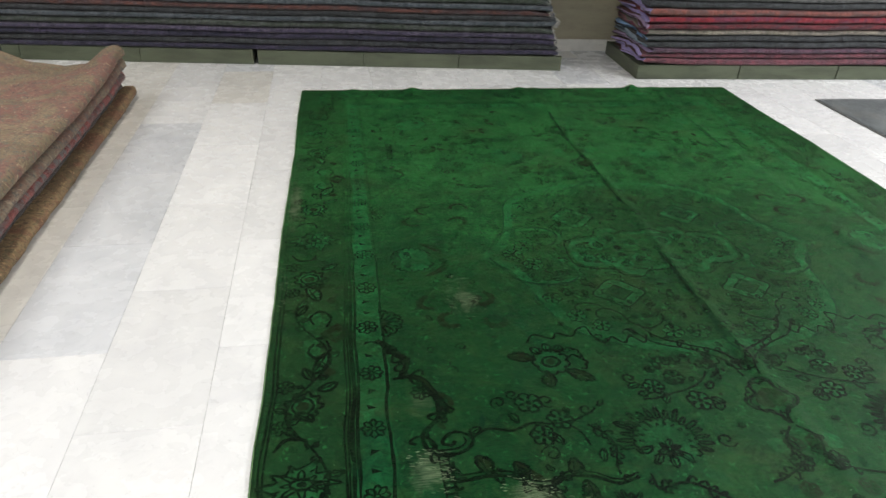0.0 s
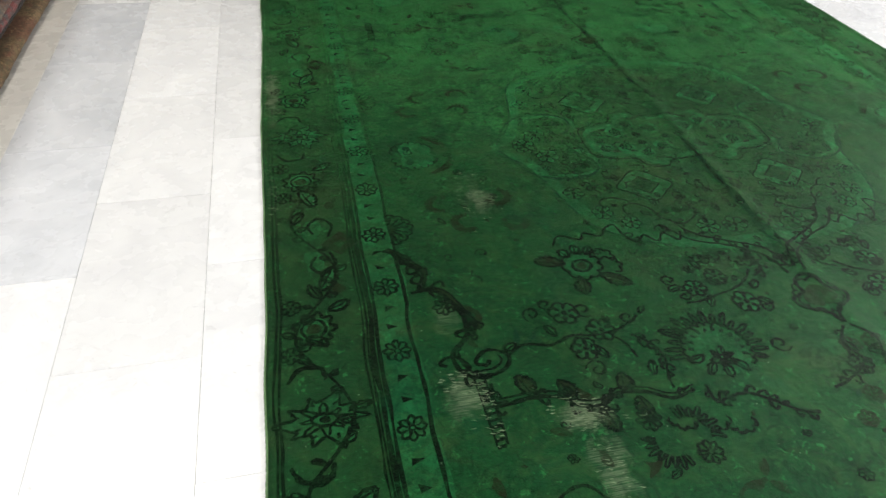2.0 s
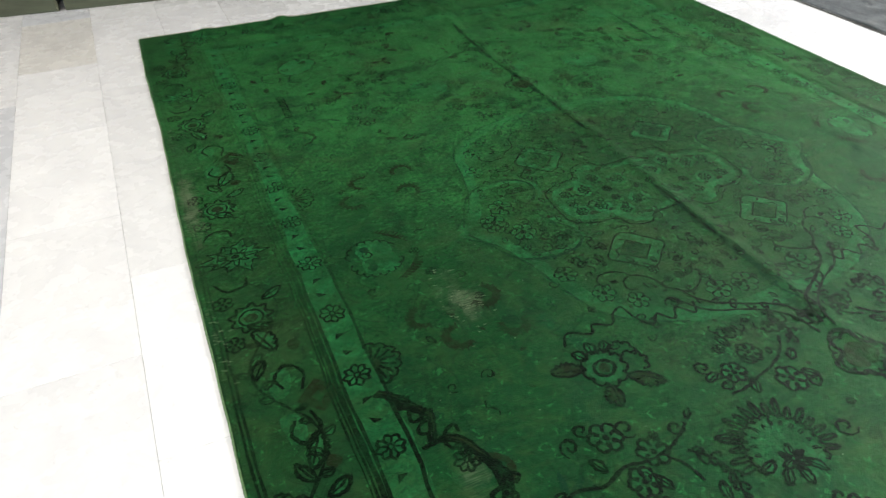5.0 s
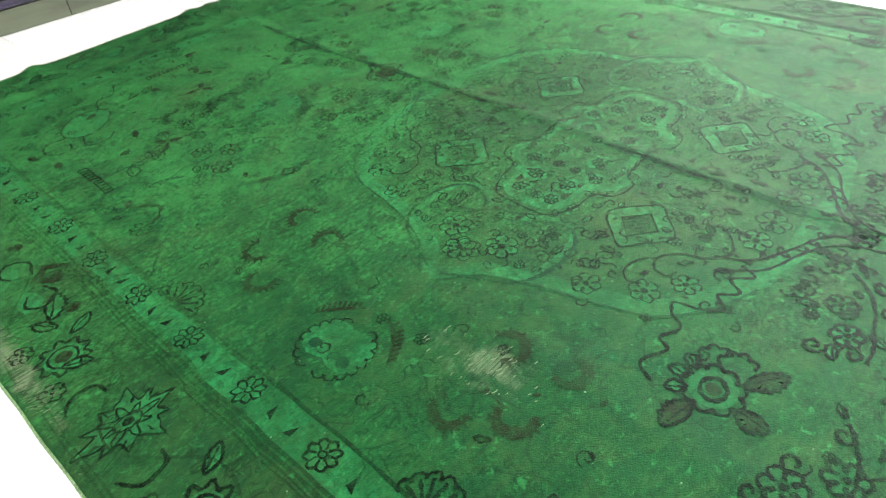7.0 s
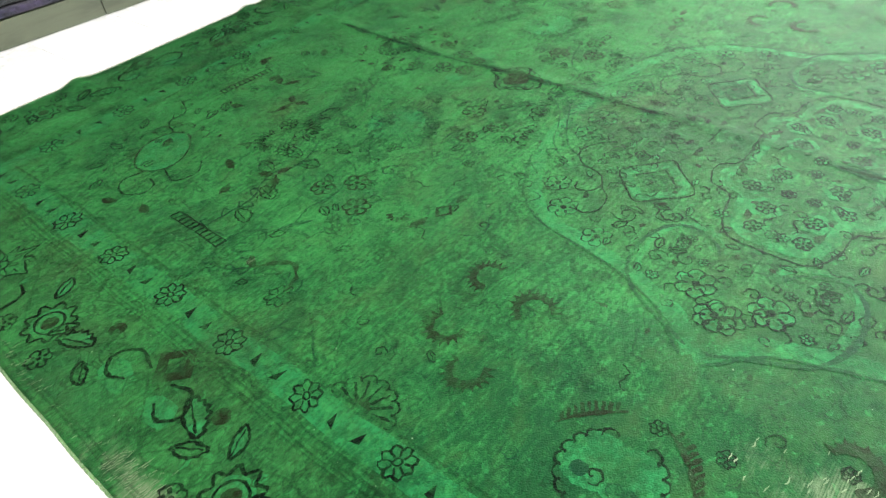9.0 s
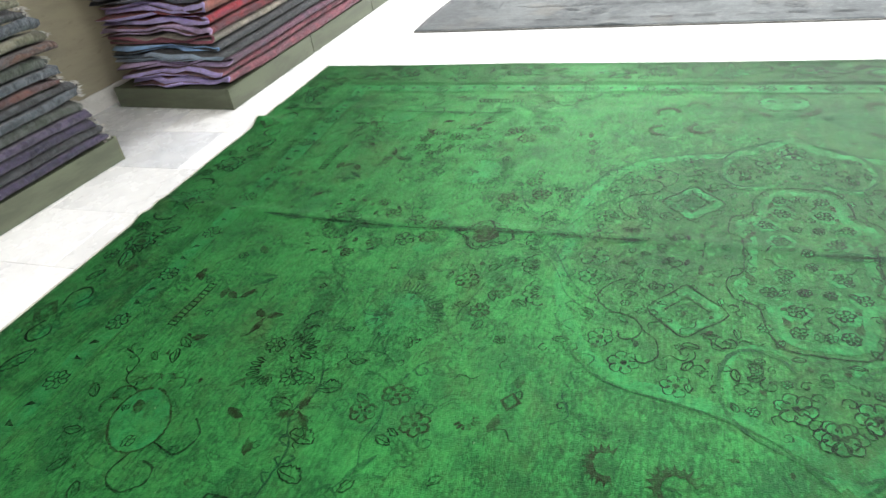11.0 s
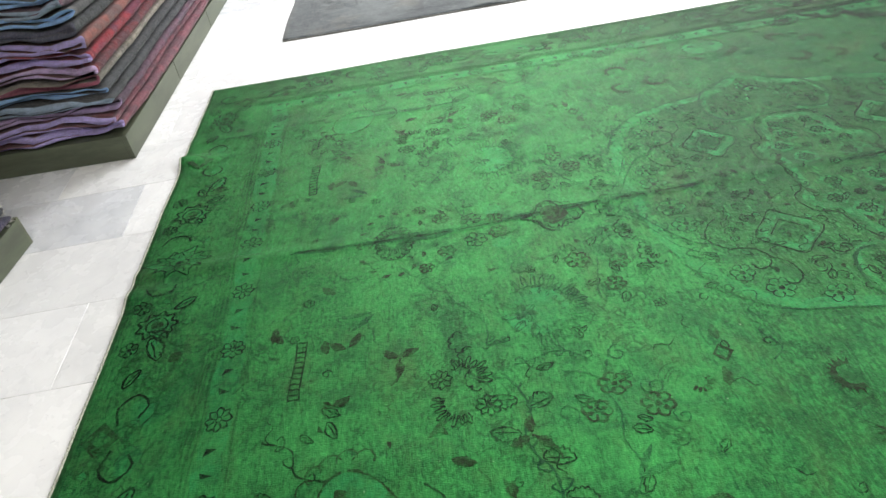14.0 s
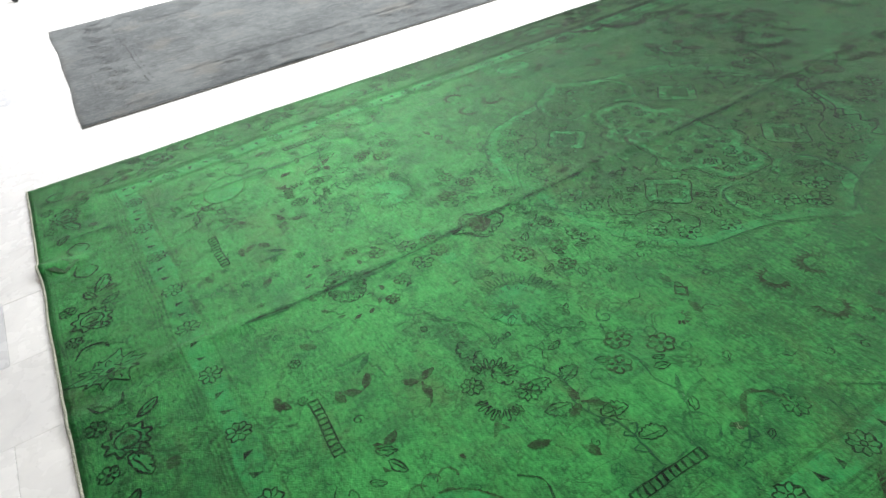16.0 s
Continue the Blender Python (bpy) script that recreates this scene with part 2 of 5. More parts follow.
def painted(name, base, dirt, rough=0.45):
    n = Nodes(name, rough=rough)
    a = n.noise(n.place((3, 3, 14)), 1.0, 4, 0.7, 0.5)
    s = n.noise(n.place((16, 16, 60)), 1.0, 4, 0.7)
    c = n.mix(n.remap(a, 0.40, 0.66), base, dirt)
    c = n.mix(n.maths("MULTIPLY", n.remap(s, 0.60, 0.72), 0.5), c, tuple(x * 0.6 for x in dirt))
    return n.done(c, s, 0.15, 0.002)


def plain(name, base, rough=0.6, metal=0.0):
    n = Nodes(name, rough=rough, metal=metal)
    a = n.noise(n.place(), 7.0, 4, 0.65)
    return n.done(n.mix(n.remap(a, 0.3, 0.7), tuple(x * 0.86 for x in base), base), n.noise(n.place(), 90, 3), 0.08, 0.002)


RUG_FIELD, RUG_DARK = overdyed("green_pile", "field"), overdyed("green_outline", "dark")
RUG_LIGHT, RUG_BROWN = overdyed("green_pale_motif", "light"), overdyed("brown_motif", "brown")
RUG_TEAL = overdyed("bluish_motif_fold_shade", "teal")
RUG_THREAD, RUG_LINE, RUG_FAINT = overdyed("bare_warp", "thread"), overdyed("green_stripe", "line"), overdyed("green_faded_outline_fold_shade", "faint")
RUG_CORD = edge_wool("green_cord", (0.13, 0.27, 0.09))
SELVAGE = edge_wool("selvage_cotton", (0.50, 0.52, 0.42))
MARBLE = [marble("marble_white", (0.81, 0.81, 0.81), (0.73, 0.73, 0.74)), marble("marble_grey", (0.68, 0.69, 0.715), (0.585, 0.60, 0.63)),
          marble("marble_cream", (0.77, 0.755, 0.715), (0.69, 0.675, 0.645))]
GROUT = plain("grout", (0.72, 0.71, 0.70), 0.8)
PLINTH_PAINT = painted("olive_paint", (0.092, 0.108, 0.068), (0.062, 0.072, 0.046))
PLINTH_EDGE = painted("olive_paint_worn", (0.120, 0.128, 0.080), (0.070, 0.075, 0.050))
WALL_PAINT = painted("beige_wall_paint", (0.38, 0.345, 0.25), (0.33, 0.30, 0.225), 0.7)
# paint of the unseen walls, picked for neutral bounce light
OFF_WHITE = painted("off_white_wall_paint", (0.56, 0.56, 0.55), (0.50, 0.50, 0.495), 0.7)
CEILING_PAINT = plain("ceiling_paint", (0.75, 0.75, 0.73), 0.85)
BLACK_RUBBER = plain("black_rubber", (0.015, 0.015, 0.016), 0.5)
STEEL = plain("steel", (0.45, 0.45, 0.46), 0.35, 1.0)


# ---- building helpers ----
def mesh_of(name, verts, faces, mats, index=None, smooth=True):
    me = bpy.data.meshes.new(name)
    me.from_pydata(verts, [], faces)
    for m in mats:
        me.materials.append(m)
    if index is not None:
        me.polygons.foreach_set("material_index", index)
    me.polygons.foreach_set("use_smooth", [smooth] * len(faces))
    me.update()
    return me


def part(name, data, parent, label=""):
    ob = new(name, data)
    ob.parent = parent
    if label:
        tagged(ob, label)
    return ob


def bm_mesh(name, bm, mat, smooth=False):
    me = bpy.data.meshes.new(name)
    bmesh.ops.recalc_face_normals(bm, faces=bm.faces)
    bm.to_mesh(me)
    bm.free()
    me.materials.append(mat)
    me.polygons.foreach_set("use_smooth", [smooth] * len(me.polygons))
    return me


def box_mesh(name, lo, hi, mat, bevel=0.0):
    bm = bmesh.new()
    bmesh.ops.create_cube(bm, size=1.0)
    for v in bm.verts:
        v.co = Vector([(a + b) / 2 + c * (b - a) for a, b, c in zip(lo, hi, v.co)])
    if bevel:
        bmesh.ops.bevel(bm, geom=bm.edges[:], offset=bevel, segments=2, affect="EDGES", profile=0.6)
    return bm_mesh(name, bm, mat, False)


def wob(x, y=0.0, z=0.0, f=1.0):
    return noise.noise(Vector((x * f, y * f, z * f)))


def smooth_line(pts, steps=6, closed=False):
    """Catmull-Rom through the points."""
    p = [Vector((a, b)) for a, b in pts]
    n = len(p)
    out = []
    for i in range(n if closed else n - 1):
        a, b = p[i], p[(i + 1) % n]
        before = p[i - 1] if closed or i else a * 2 - b
        after = p[(i + 2) % n] if closed or i + 2 < n else b * 2 - a
        for k in range(steps):
            t = k / steps
            out.append(0.5 * (2 * a + (b - before) * t + (2 * before - 5 * a + 4 * b - after) * t * t + (3 * a - before - 3 * b + after) * t ** 3))
    if not closed:
        out.append(p[-1])
    return out


# ---- room ----
WALL_Y = 5.30
NORTH = pose(1.9, 4.985, 0, 0, 0, -2.5)
floor = tagged(new("floor", box_mesh("floor", (-4.2, -4.0, -0.12), (8.2, WALL_Y, -0.004), GROUT)), "polished white marble tile floor in running bond", "floor", kind="structure")
wall_north = tagged(new("wall_north", box_mesh("wall_north", (-6.2, 0, -0.12), (6.4, 0.15, 3.19), WALL_PAINT)), "beige painted wall behind the rug stacks", "wall", kind="structure")
# south, west and east walls and ceiling are unseen, added to bounce light
tagged(new("unseen_wall_south", box_mesh("unseen_wall_south", (-4.2, -4.15, -0.12), (8.2, -4.0, 3.2), OFF_WHITE)), "unseen off-white painted wall added to close the showroom", "wall", kind="structure")
tagged(new("unseen_wall_west", box_mesh("unseen_wall_west", (-4.35, -4.15, -0.12), (-4.2, WALL_Y + 0.15, 3.2), OFF_WHITE)), "unseen off-white painted side wall added to the showroom", "wall", kind="structure")
tagged(new("unseen_wall_east", box_mesh("unseen_wall_east", (8.2, -4.15, -0.12), (8.35, WALL_Y + 0.15, 3.2), OFF_WHITE)), "unseen off-white painted far side wall, added", "wall", kind="structure")
tagged(new("ceiling", box_mesh("ceiling", (-4.35, -4.15, 3.2), (8.35, WALL_Y + 0.15, 3.3), CEILING_PAINT)), "unseen white painted ceiling, added", "ceiling", kind="structure")
baseboard = tagged(new("baseboard", box_mesh("baseboard", (-6.1, -0.012, -0.003), (6.3, -0.001, 0.085), MARBLE[2], 0.002)), "pale stone skirting along the beige wall", "skirting", kind="structure")
wall_north.matrix_world = baseboard.matrix_world = NORTH


# ---- unseen ceiling lights ----
def unseen_panel(x, y, sx, sy, watts, colour):
    lamp = bpy.data.lights.new("unseen_ceiling_light", "AREA")
    lamp.shape, lamp.size, lamp.size_y, lamp.energy, lamp.color = "RECTANGLE", sx, sy, watts, colour
    ob = new("unseen_ceiling_light", lamp)
    ob.matrix_world = pose(x, y, 3.185, 0, 0, 0)
    return ob


# first: warm lamp mirrored in the floor; the rest are added to balance brightness
LIGHTS = [(-1.0, 3.05, 0.25, 0.25, 34, (1.0, 0.90, 0.76)), (-0.6, -1.6, 1.2, 0.4, 126, (1.0, 0.995, 0.99)), (-2.8, 0.4, 1.2, 0.4, 92, (1.0, 0.995, 0.99)), (-2.8, 3.0, 1.2, 0.4, 55, (1.0, 0.995, 0.99)), (2.2, -1.6, 1.2, 0.4, 60, (1.0, 0.995, 0.99)),
          (4.2, 0.2, 1.2, 0.4, 96, (0.98, 0.99, 1.0)), (4.5, 2.4, 1.2, 0.4, 108, (0.98, 0.99, 1.0)), (6.0, 0.8, 1.2, 0.4, 126, (0.98, 0.99, 1.0)), (6.0, 3.5, 1.2, 0.4, 96, (0.98, 0.99, 1.0))]
for row in LIGHTS:
    unseen_panel(*row)


# ---- the green rug ----
W, Y0, Y1 = 2.67, 0.13, 4.02
CX = 1.335
CREASES = ((0.68, 0.0030, 0.045, 0.3), (1.408, 0.0085, 0.028, 1.0), (2.20, 0.0050, 0.040, 0.7))


def rug_height(x, y):
    h = 0.009 + 0.0016 * wob(x, y, 0.3, 2.2)
    for cx, a, w, _ in CREASES:
        c = cx + 0.02 * wob(y, 7.1, 0, 1.1)
        h += a * math.exp(-((x - c) / w) ** 2) * (0.65 + 0.5 * wob(y, cx, 2.0, 1.4))
    near_end = math.exp(-((y - Y1) / 0.10) ** 2)
    for cx, a in ((0.66, 0.012), (1.33, 0.010), (2.07, 0.022), (0.30, 0.006)):
        h += near_end * a * math.exp(-((x - cx) / 0.035) ** 2)
    return max(h, 0.006)


def between(v, table):
    """Straight lines from knot to knot."""
    for (a, p), (b, q) in zip(table, table[1:]):
        if v <= b:
            break
    return p + (q - p) * (v - a) / (b - a)


STRETCH_Y = ((0.13, 0.09), (1.155, 1.123), (1.66, 1.636), (1.838, 1.824), (2.32, 2.321), (2.90, 2.893), (3.40, 3.394), (4.02, 4.028))
STRETCH_X = ((0.13, 1.006), (1.50, 1.009), (1.83, 1.023), (2.30, 1.037), (3.20, 1.033), (4.02, 1.028))


def out_of_square(x, y):
    """The loom's uneven pull: the pattern runs wider past the middle."""
    mid = CX * between(y, STRETCH_X)
    wide = x * mid / CX if x < CX else mid + (x - CX) * (2.70 - mid) / (W - CX)
    return wide, between(y, STRETCH_Y)


def as_laid(x, y):
    return x, y


def rug_edge(x, y):
    """Shift of the outline: the sides run slightly wavy."""
    sx = 0.010 * wob(y, 3.3, 0, 1.3) + 0.004 * wob(y, 9.0, 0, 6.0)
    sy = 0.012 * wob(x, 5.5, 0, 1.2) + 0.004 * wob(x, 1.0, 4.0, 5.0)
    u, v = (x / W) * 2 - 1, (y - Y0) / (Y1 - Y0) * 2 - 1
    return out_of_square(x + sx * abs(u) ** 6, y + sy * abs(v) ** 8)


def flat_rug(name, x0, x1, y0, y1, step, height, edge, mat, parent):
    """A grid of pile with its turned-down sides."""
    nx, ny = round((x1 - x0) / step), round((y1 - y0) / step)
    verts, faces = [], []
    for j in range(ny + 1):
        for i in range(nx + 1):
            x, y = x0 + (x1 - x0) * i / nx, y0 + (y1 - y0) * j / ny
            ex, ey = edge(x, y)
            verts.append((ex, ey, height(ex, ey)))
    top = len(verts)
    for j in range(ny):
        for i in range(nx):
            a = j * (nx + 1) + i
            faces.append((a, a + 1, a + nx + 2, a + nx + 1))
    ring = [i for i in range(nx + 1)] + [j * (nx + 1) + nx for j in range(1, ny + 1)] + [ny * (nx + 1) + i for i in range(nx - 1, -1, -1)] + [j * (nx + 1) for j in range(ny - 1, 0, -1)]
    for k in ring:
        x, y, z = verts[k]
        verts.append((x, y, max(0.0005, z - 0.0085)))
    for k in range(len(ring)):
        n = (k + 1) % len(ring)
        faces.append((ring[n], ring[k], top + k, top + n))
    return part(name, mesh_of(name, verts, faces, [mat]), parent), ring, verts


rug = tagged(new("overdyed_rug"), "large worn green overdyed rug with faint floral medallion on marble floor", "rug")
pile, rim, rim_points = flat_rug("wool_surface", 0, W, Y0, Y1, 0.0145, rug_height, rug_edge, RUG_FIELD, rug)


class Pattern:
    """Woven drawing that lies in the pile: ribbons and filled shapes that follow the rug's relief."""

    def __init__(self, lift=0.0012, height=rug_height, edge=rug_edge):
        self.verts, self.faces, self.lift, self.height, self.edge = [], [], lift, height, edge

    def vert(self, p):
        # hand-knotted drawing: uneven at the size of a few knots and adrift over a hand's width
        px = p[0] + 0.0034 * wob(p[0], p[1], 1.3, 130) + 0.0075 * wob(p[0], p[1], 4.1, 8)
        py = p[1] + 0.0034 * wob(p[0], p[1], 7.7, 130) + 0.0075 * wob(p[0], p[1], 9.2, 8)
        x, y = self.edge(px, py)
        x = max(x, 0.004)
        self.verts.append((x, y, self.height(x, y) + self.lift))
        return len(self.verts) - 1

    def ribbon(self, pts, w, taper=0.0, closed=False, rag=0.0, steps=6, smooth=True):
        line = smooth_line(pts, steps, closed) if smooth else [Vector(p) for p in pts]
        n = len(line)
        pairs = []
        for i, p in enumerate(line):
            a, b = line[i - 1] if closed or i else p, line[(i + 1) % n] if closed or i + 1 < n else p
            d = (b - a).normalized() if (b - a).length > 1e-9 else Vector((1, 0))
            t = i / max(1, n - 1)
            half = 0.5 * w * (1 - taper * abs(2 * t - 1) ** 2) * (1 + 0.35 * wob(p.x, p.y, 5.0, 60)) * (1.6 - 0.62 * min(1.0, max(0.0, (p.y - 1.5) / 0.8)))
            s = Vector((-d.y, d.x))
            jag = rag * max(-0.3, 0.35 + 1.5 * wob(p.x, p.y, 2.0, 48))
            pairs.append((self.vert(p + s * (half + jag)), self.vert(p - s * half)))
        for i in range(n if closed else n - 1):
            (a, b), (c, d) = pairs[i], pairs[(i + 1) % n]
            self.faces.append((b, d, c, a))

    def fill(self, pts, steps=3, smooth=True):
        line = smooth_line(pts, steps, True) if smooth else [Vector(p) for p in pts]
        mid = self.vert(sum(line, Vector((0, 0))) / len(line))
        ids = [self.vert(p) for p in line]
        for i in range(len(ids)):
            self.faces.append((mid, ids[i], ids[(i + 1) % len(ids)]))

    def part(self, name, mat, label="", owner=None):
        return part(name, mesh_of(name, self.verts, self.faces, [mat]), owner or rug, label)


def spot(px, py, angle=0.0, size=1.0, flip=1):
    """A local frame: returns a function from motif space to the rug."""
    c, s = math.cos(radians(angle)), math.sin(radians(angle))
    return lambda a, b: (px + size * (c * a * flip - s * b), py + size * (s * a * flip + c * b))


def arc(m, r, a0, a1, n=10, cx=0.0, cy=0.0, squash=1.0):
    return [m(cx + r * math.cos(radians(a0 + (a1 - a0) * i / n)), cy + squash * r * math.sin(radians(a0 + (a1 - a0) * i / n))) for i in range(n + 1)]


def rosette(dark, light, m, r, petals=8, w=0.0045):
    """Round flower: scalloped outline, petal lines and an eye."""
    ring = [m(r * (1 + 0.13 * math.cos(petals * a)) * math.cos(a), r * (1 + 0.13 * math.cos(petals * a)) * math.sin(a)) for a in (2 * math.pi * i / (petals * 6) for i in range(petals * 6))]
    if light:
        light.fill(ring[::3])
    dark.ribbon(ring, w, closed=True, steps=1)
    for i in range(petals):
        a = 2 * math.pi * (i + 0.5) / petals
        dark.ribbon([m(0.35 * r * math.cos(a), 0.35 * r * math.sin(a)), m(0.85 * r * math.cos(a), 0.85 * r * math.sin(a))], w * 0.8, steps=3)
    dark.ribbon(arc(m, 0.25 * r, 0, 330, 9), w * 0.8, closed=True, steps=1)


def six_petal(dark, light, m, r, w=0.005):
    for i in range(6):
        a = 60 * i
        c, s = math.cos(radians(a)), math.sin(radians(a))
        petal = arc(m, 0.36 * r, a - 150, a + 150, 10, 0.62 * r * c, 0.62 * r * s)
        if light:
            light.fill(petal)
        dark.ribbon(petal, w, steps=2)
    dark.fill(arc(m, 0.2 * r, 0, 315, 7))


def leaf(dark, m, length, width, light=None, teeth=0, w=0.005, solid=False):
    """A pointed leaf along +a with an optional toothed side."""
    up, down = [], []
    k = 12
    for i in range(k + 1):
        t = i / k
        wd = width * math.sin(math.pi * t) ** 0.8
        notch = 0.30 * width * (i % 2) if teeth and 0 < i < k else 0.0
        up.append(m(length * t, wd + notch))
        down.append(m(length * t, -0.6 * wd))
    if light:
        light.fill(up[1:-1] + down[::-1], smooth=False)
    if solid:
        dark.fill(up[1:-1] + down[::-1], smooth=False)
    else:
        dark.ribbon(up, w, steps=2)
        dark.ribbon(down, w, steps=2)
        dark.ribbon([m(0.1 * length, 0), m(0.85 * length, 0.1 * width)], w * 0.6)


def crown(brown, m, r):
    """Toothed horseshoe round a faded flower."""
    line = [m(r * math.cos(radians(a)), r * math.sin(radians(a))) for a in range(-30, 216, 9)]
    brown.ribbon(line, r * 0.50, taper=0.6, steps=1)
    for a in range(-24, 210, 19):
        c, s = math.cos(radians(a)), math.sin(radians(a))
        c0, s0, c1, s1 = math.cos(radians(a - 8)), math.sin(radians(a - 8)), math.cos(radians(a + 8)), math.sin(radians(a + 8))
        brown.fill([m(1.08 * r * c0, 1.08 * r * s0), m(1.62 * r * c, 1.62 * r * s), m(1.08 * r * c1, 1.08 * r * s1)], smooth=False)


def comb(dark, m, length, height):
    dark.ribbon([m(0, 0), m(length, 0)], 0.004)
    dark.ribbon([m(0, height), m(length, height)], 0.003)
    for i in range(12):
        t = length * i / 11
        dark.ribbon([m(t, 0), m(t + 0.004, height)], 0.0048, steps=3)


def palmette(dark, light, m, r, petals=9, w=0.0055):
    """Leafy palmette: two ragged jagged outlines round an almond heart, with tongues between."""
    for row, (reach, notch) in enumerate(((1.0, 0.66), (0.60, 0.42))):
        tips = petals + 2 - 2 * row
        line = []
        for i in range(tips):
            a = 2 * math.pi * i / tips
            far_out = reach * r * (1 + 0.16 * math.sin(i * 4.1 + row))
            for da, q in ((-0.30, notch), (-0.10, 0.80), (0.0, 1.0), (0.12, 0.74)):
                t = a + da * 2 * math.pi / tips * 1.6
                d = far_out * (q if q > notch else notch / 1.0)
                line.append(m(1.12 * d * math.cos(t), 0.80 * d * math.sin(t)))
        if row == 0:
            light.fill(line, smooth=False)
        dark.ribbon(line, w * (0.85 - 0.15 * row), closed=True, steps=2)
    for i in range(petals):
        a = 2 * math.pi * (i + 0.5) / petals
        dark.ribbon([m(0.62 * r * math.cos(a), 0.46 * r * math.sin(a)), m(0.86 * r * math.cos(a + 0.08), 0.62 * r * math.sin(a + 0.08))], w * 0.7, steps=3)
    dark.ribbon(arc(m, 0.30 * r, 0, 340, 14, squash=0.6), w * 0.9, closed=True, steps=2)
    dark.fill(arc(m, 0.13 * r, 0, 320, 7, squash=0.8))


def ring_flower(dark, brown, light, m, r):
    light.fill(arc(m, 0.8 * r, 0, 345, 16))
    rag = [m(r * (1 + 0.16 * math.sin(9 * t)) * math.cos(t), r * (1 + 0.16 * math.sin(9 * t)) * math.sin(t)) for t in (2 * math.pi * i / 54 for i in range(54))]
    dark.ribbon(rag, 0.006, closed=True, steps=1)
    dark.ribbon(arc(m, 0.62 * r, 0, 340, 16), 0.0045, closed=True, steps=1)
    brown.fill(arc(m, 0.34 * r, 0, 330, 8, squash=1.1))


def scroll(dark, m, r, turns=1.35, w=0.008):
    line = []
    for i in range(26):
        t = i / 25
        a = 2 * math.pi * turns * t
        line.append(m(r * (1 - 0.82 * t) * math.cos(a), r * (1 - 0.82 * t) * math.sin(a)))
    dark.ribbon(line, w, taper=0.5, steps=2)


def trefoil(brown, dark, m, r):
    for a in (90, 205, 335):
        c, s = math.cos(radians(a)), math.sin(radians(a))
        leaf(brown, spot(*m(0.12 * r * c, 0.12 * r * s), math.degrees(math.atan2(m(c, s)[1] - m(0, 0)[1], m(c, s)[0] - m(0, 0)[0])), 1), r, 0.30 * r, solid=True)
    dark.ribbon([m(-1.6 * r, -0.55 * r), m(-0.8 * r, -0.5 * r), m(0, 0)], 0.005)


dark, light, brown, faint = (Pattern(h, edge=as_laid) for h in (0.0009, 0.0005, 0.0008, 0.0007))
teal = Pattern(0.00075, edge=as_laid)
QUARTERS = [(sx, sy) for sx in (1, -1) for sy in (1, -1)]
FX, FY = 1.374, 2.057


def at(x, y, sx, sy, angle=0.0, size=1.0):
    """A motif of the far left quarter, mirrored into the quarter (sx, sy)."""
    px, py = FX + (x - FX) * sx, FY + (y - FY) * sy
    c, s = math.cos(radians(angle)), math.sin(radians(angle))
    return lambda a, b: (px + size * sx * (c * a - s * b), py + size * sy * (s * a + c * b))


def lines(pts, sx, sy):
    return [(FX + (x - FX) * sx, FY + (y - FY) * sy) for x, y in pts]


def feathered(pen, pts, w, tick, every=3, both=True):
    """A stem with short hooked leaflets along it."""
    pen.ribbon(pts, w)
    line = smooth_line(pts, 6)
    for i in range(2, len(line) - 2, every):
        d = (line[i + 1] - line[i - 1]).normalized()
        for q in (1, -1) if both else (1,):
            luck = wob(line[i].x * 31, line[i].y * 31, q * 2.0)
            if luck > 0.02:
                continue
            s = Vector((-d.y, d.x)) * q
            p, k = line[i], tick * (0.7 - 1.3 * luck)
            pen.ribbon([tuple(p), tuple(p + d * k * 0.3 + s * k * 0.6), tuple(p + d * k * 0.9 + s * k), tuple(p + d * k * 1.1 + s * k * 0.4)], w * 0.85, steps=3)


def scalloped(pen, m, r, a0, a1, bumps, w, squash=1.0):
    """A rim of small round lobes."""
    for i in range(bumps):
        t = radians(a0 + (a1 - a0) * (i + 0.5) / bumps)
        lobe = 0.55 * r * radians(abs(a1 - a0)) / bumps
        turn = math.degrees(t)
        pen.ribbon(arc(m, lobe, turn - 95, turn + 95, 7, r * math.cos(t), squash * r * math.sin(t)), w, steps=2)


def teeth(pen, m, r0, r1, a0, a1, count, wide, w, solid=False):
    """Long pointed petals standing round a flower."""
    for i in range(count):
        a = radians(a0 + (a1 - a0) * (i + 0.5) / count)
        c, s = math.cos(a), math.sin(a)
        tip = r1 * (1 + 0.07 * math.sin(i * 2.7))
        shape = [m(r0 * c + wide * s, r0 * s - wide * c), m(0.9 * tip * c + wide * s, 0.9 * tip * s - wide * c), m(tip * c, tip * s), m(0.9 * tip * c - wide * s, 0.9 * tip * s + wide * c), m(r0 * c - wide * s, r0 * s + wide * c)]
        if solid:
            pen.fill(shape, smooth=False)
        else:
            pen.ribbon(shape, w, steps=3)


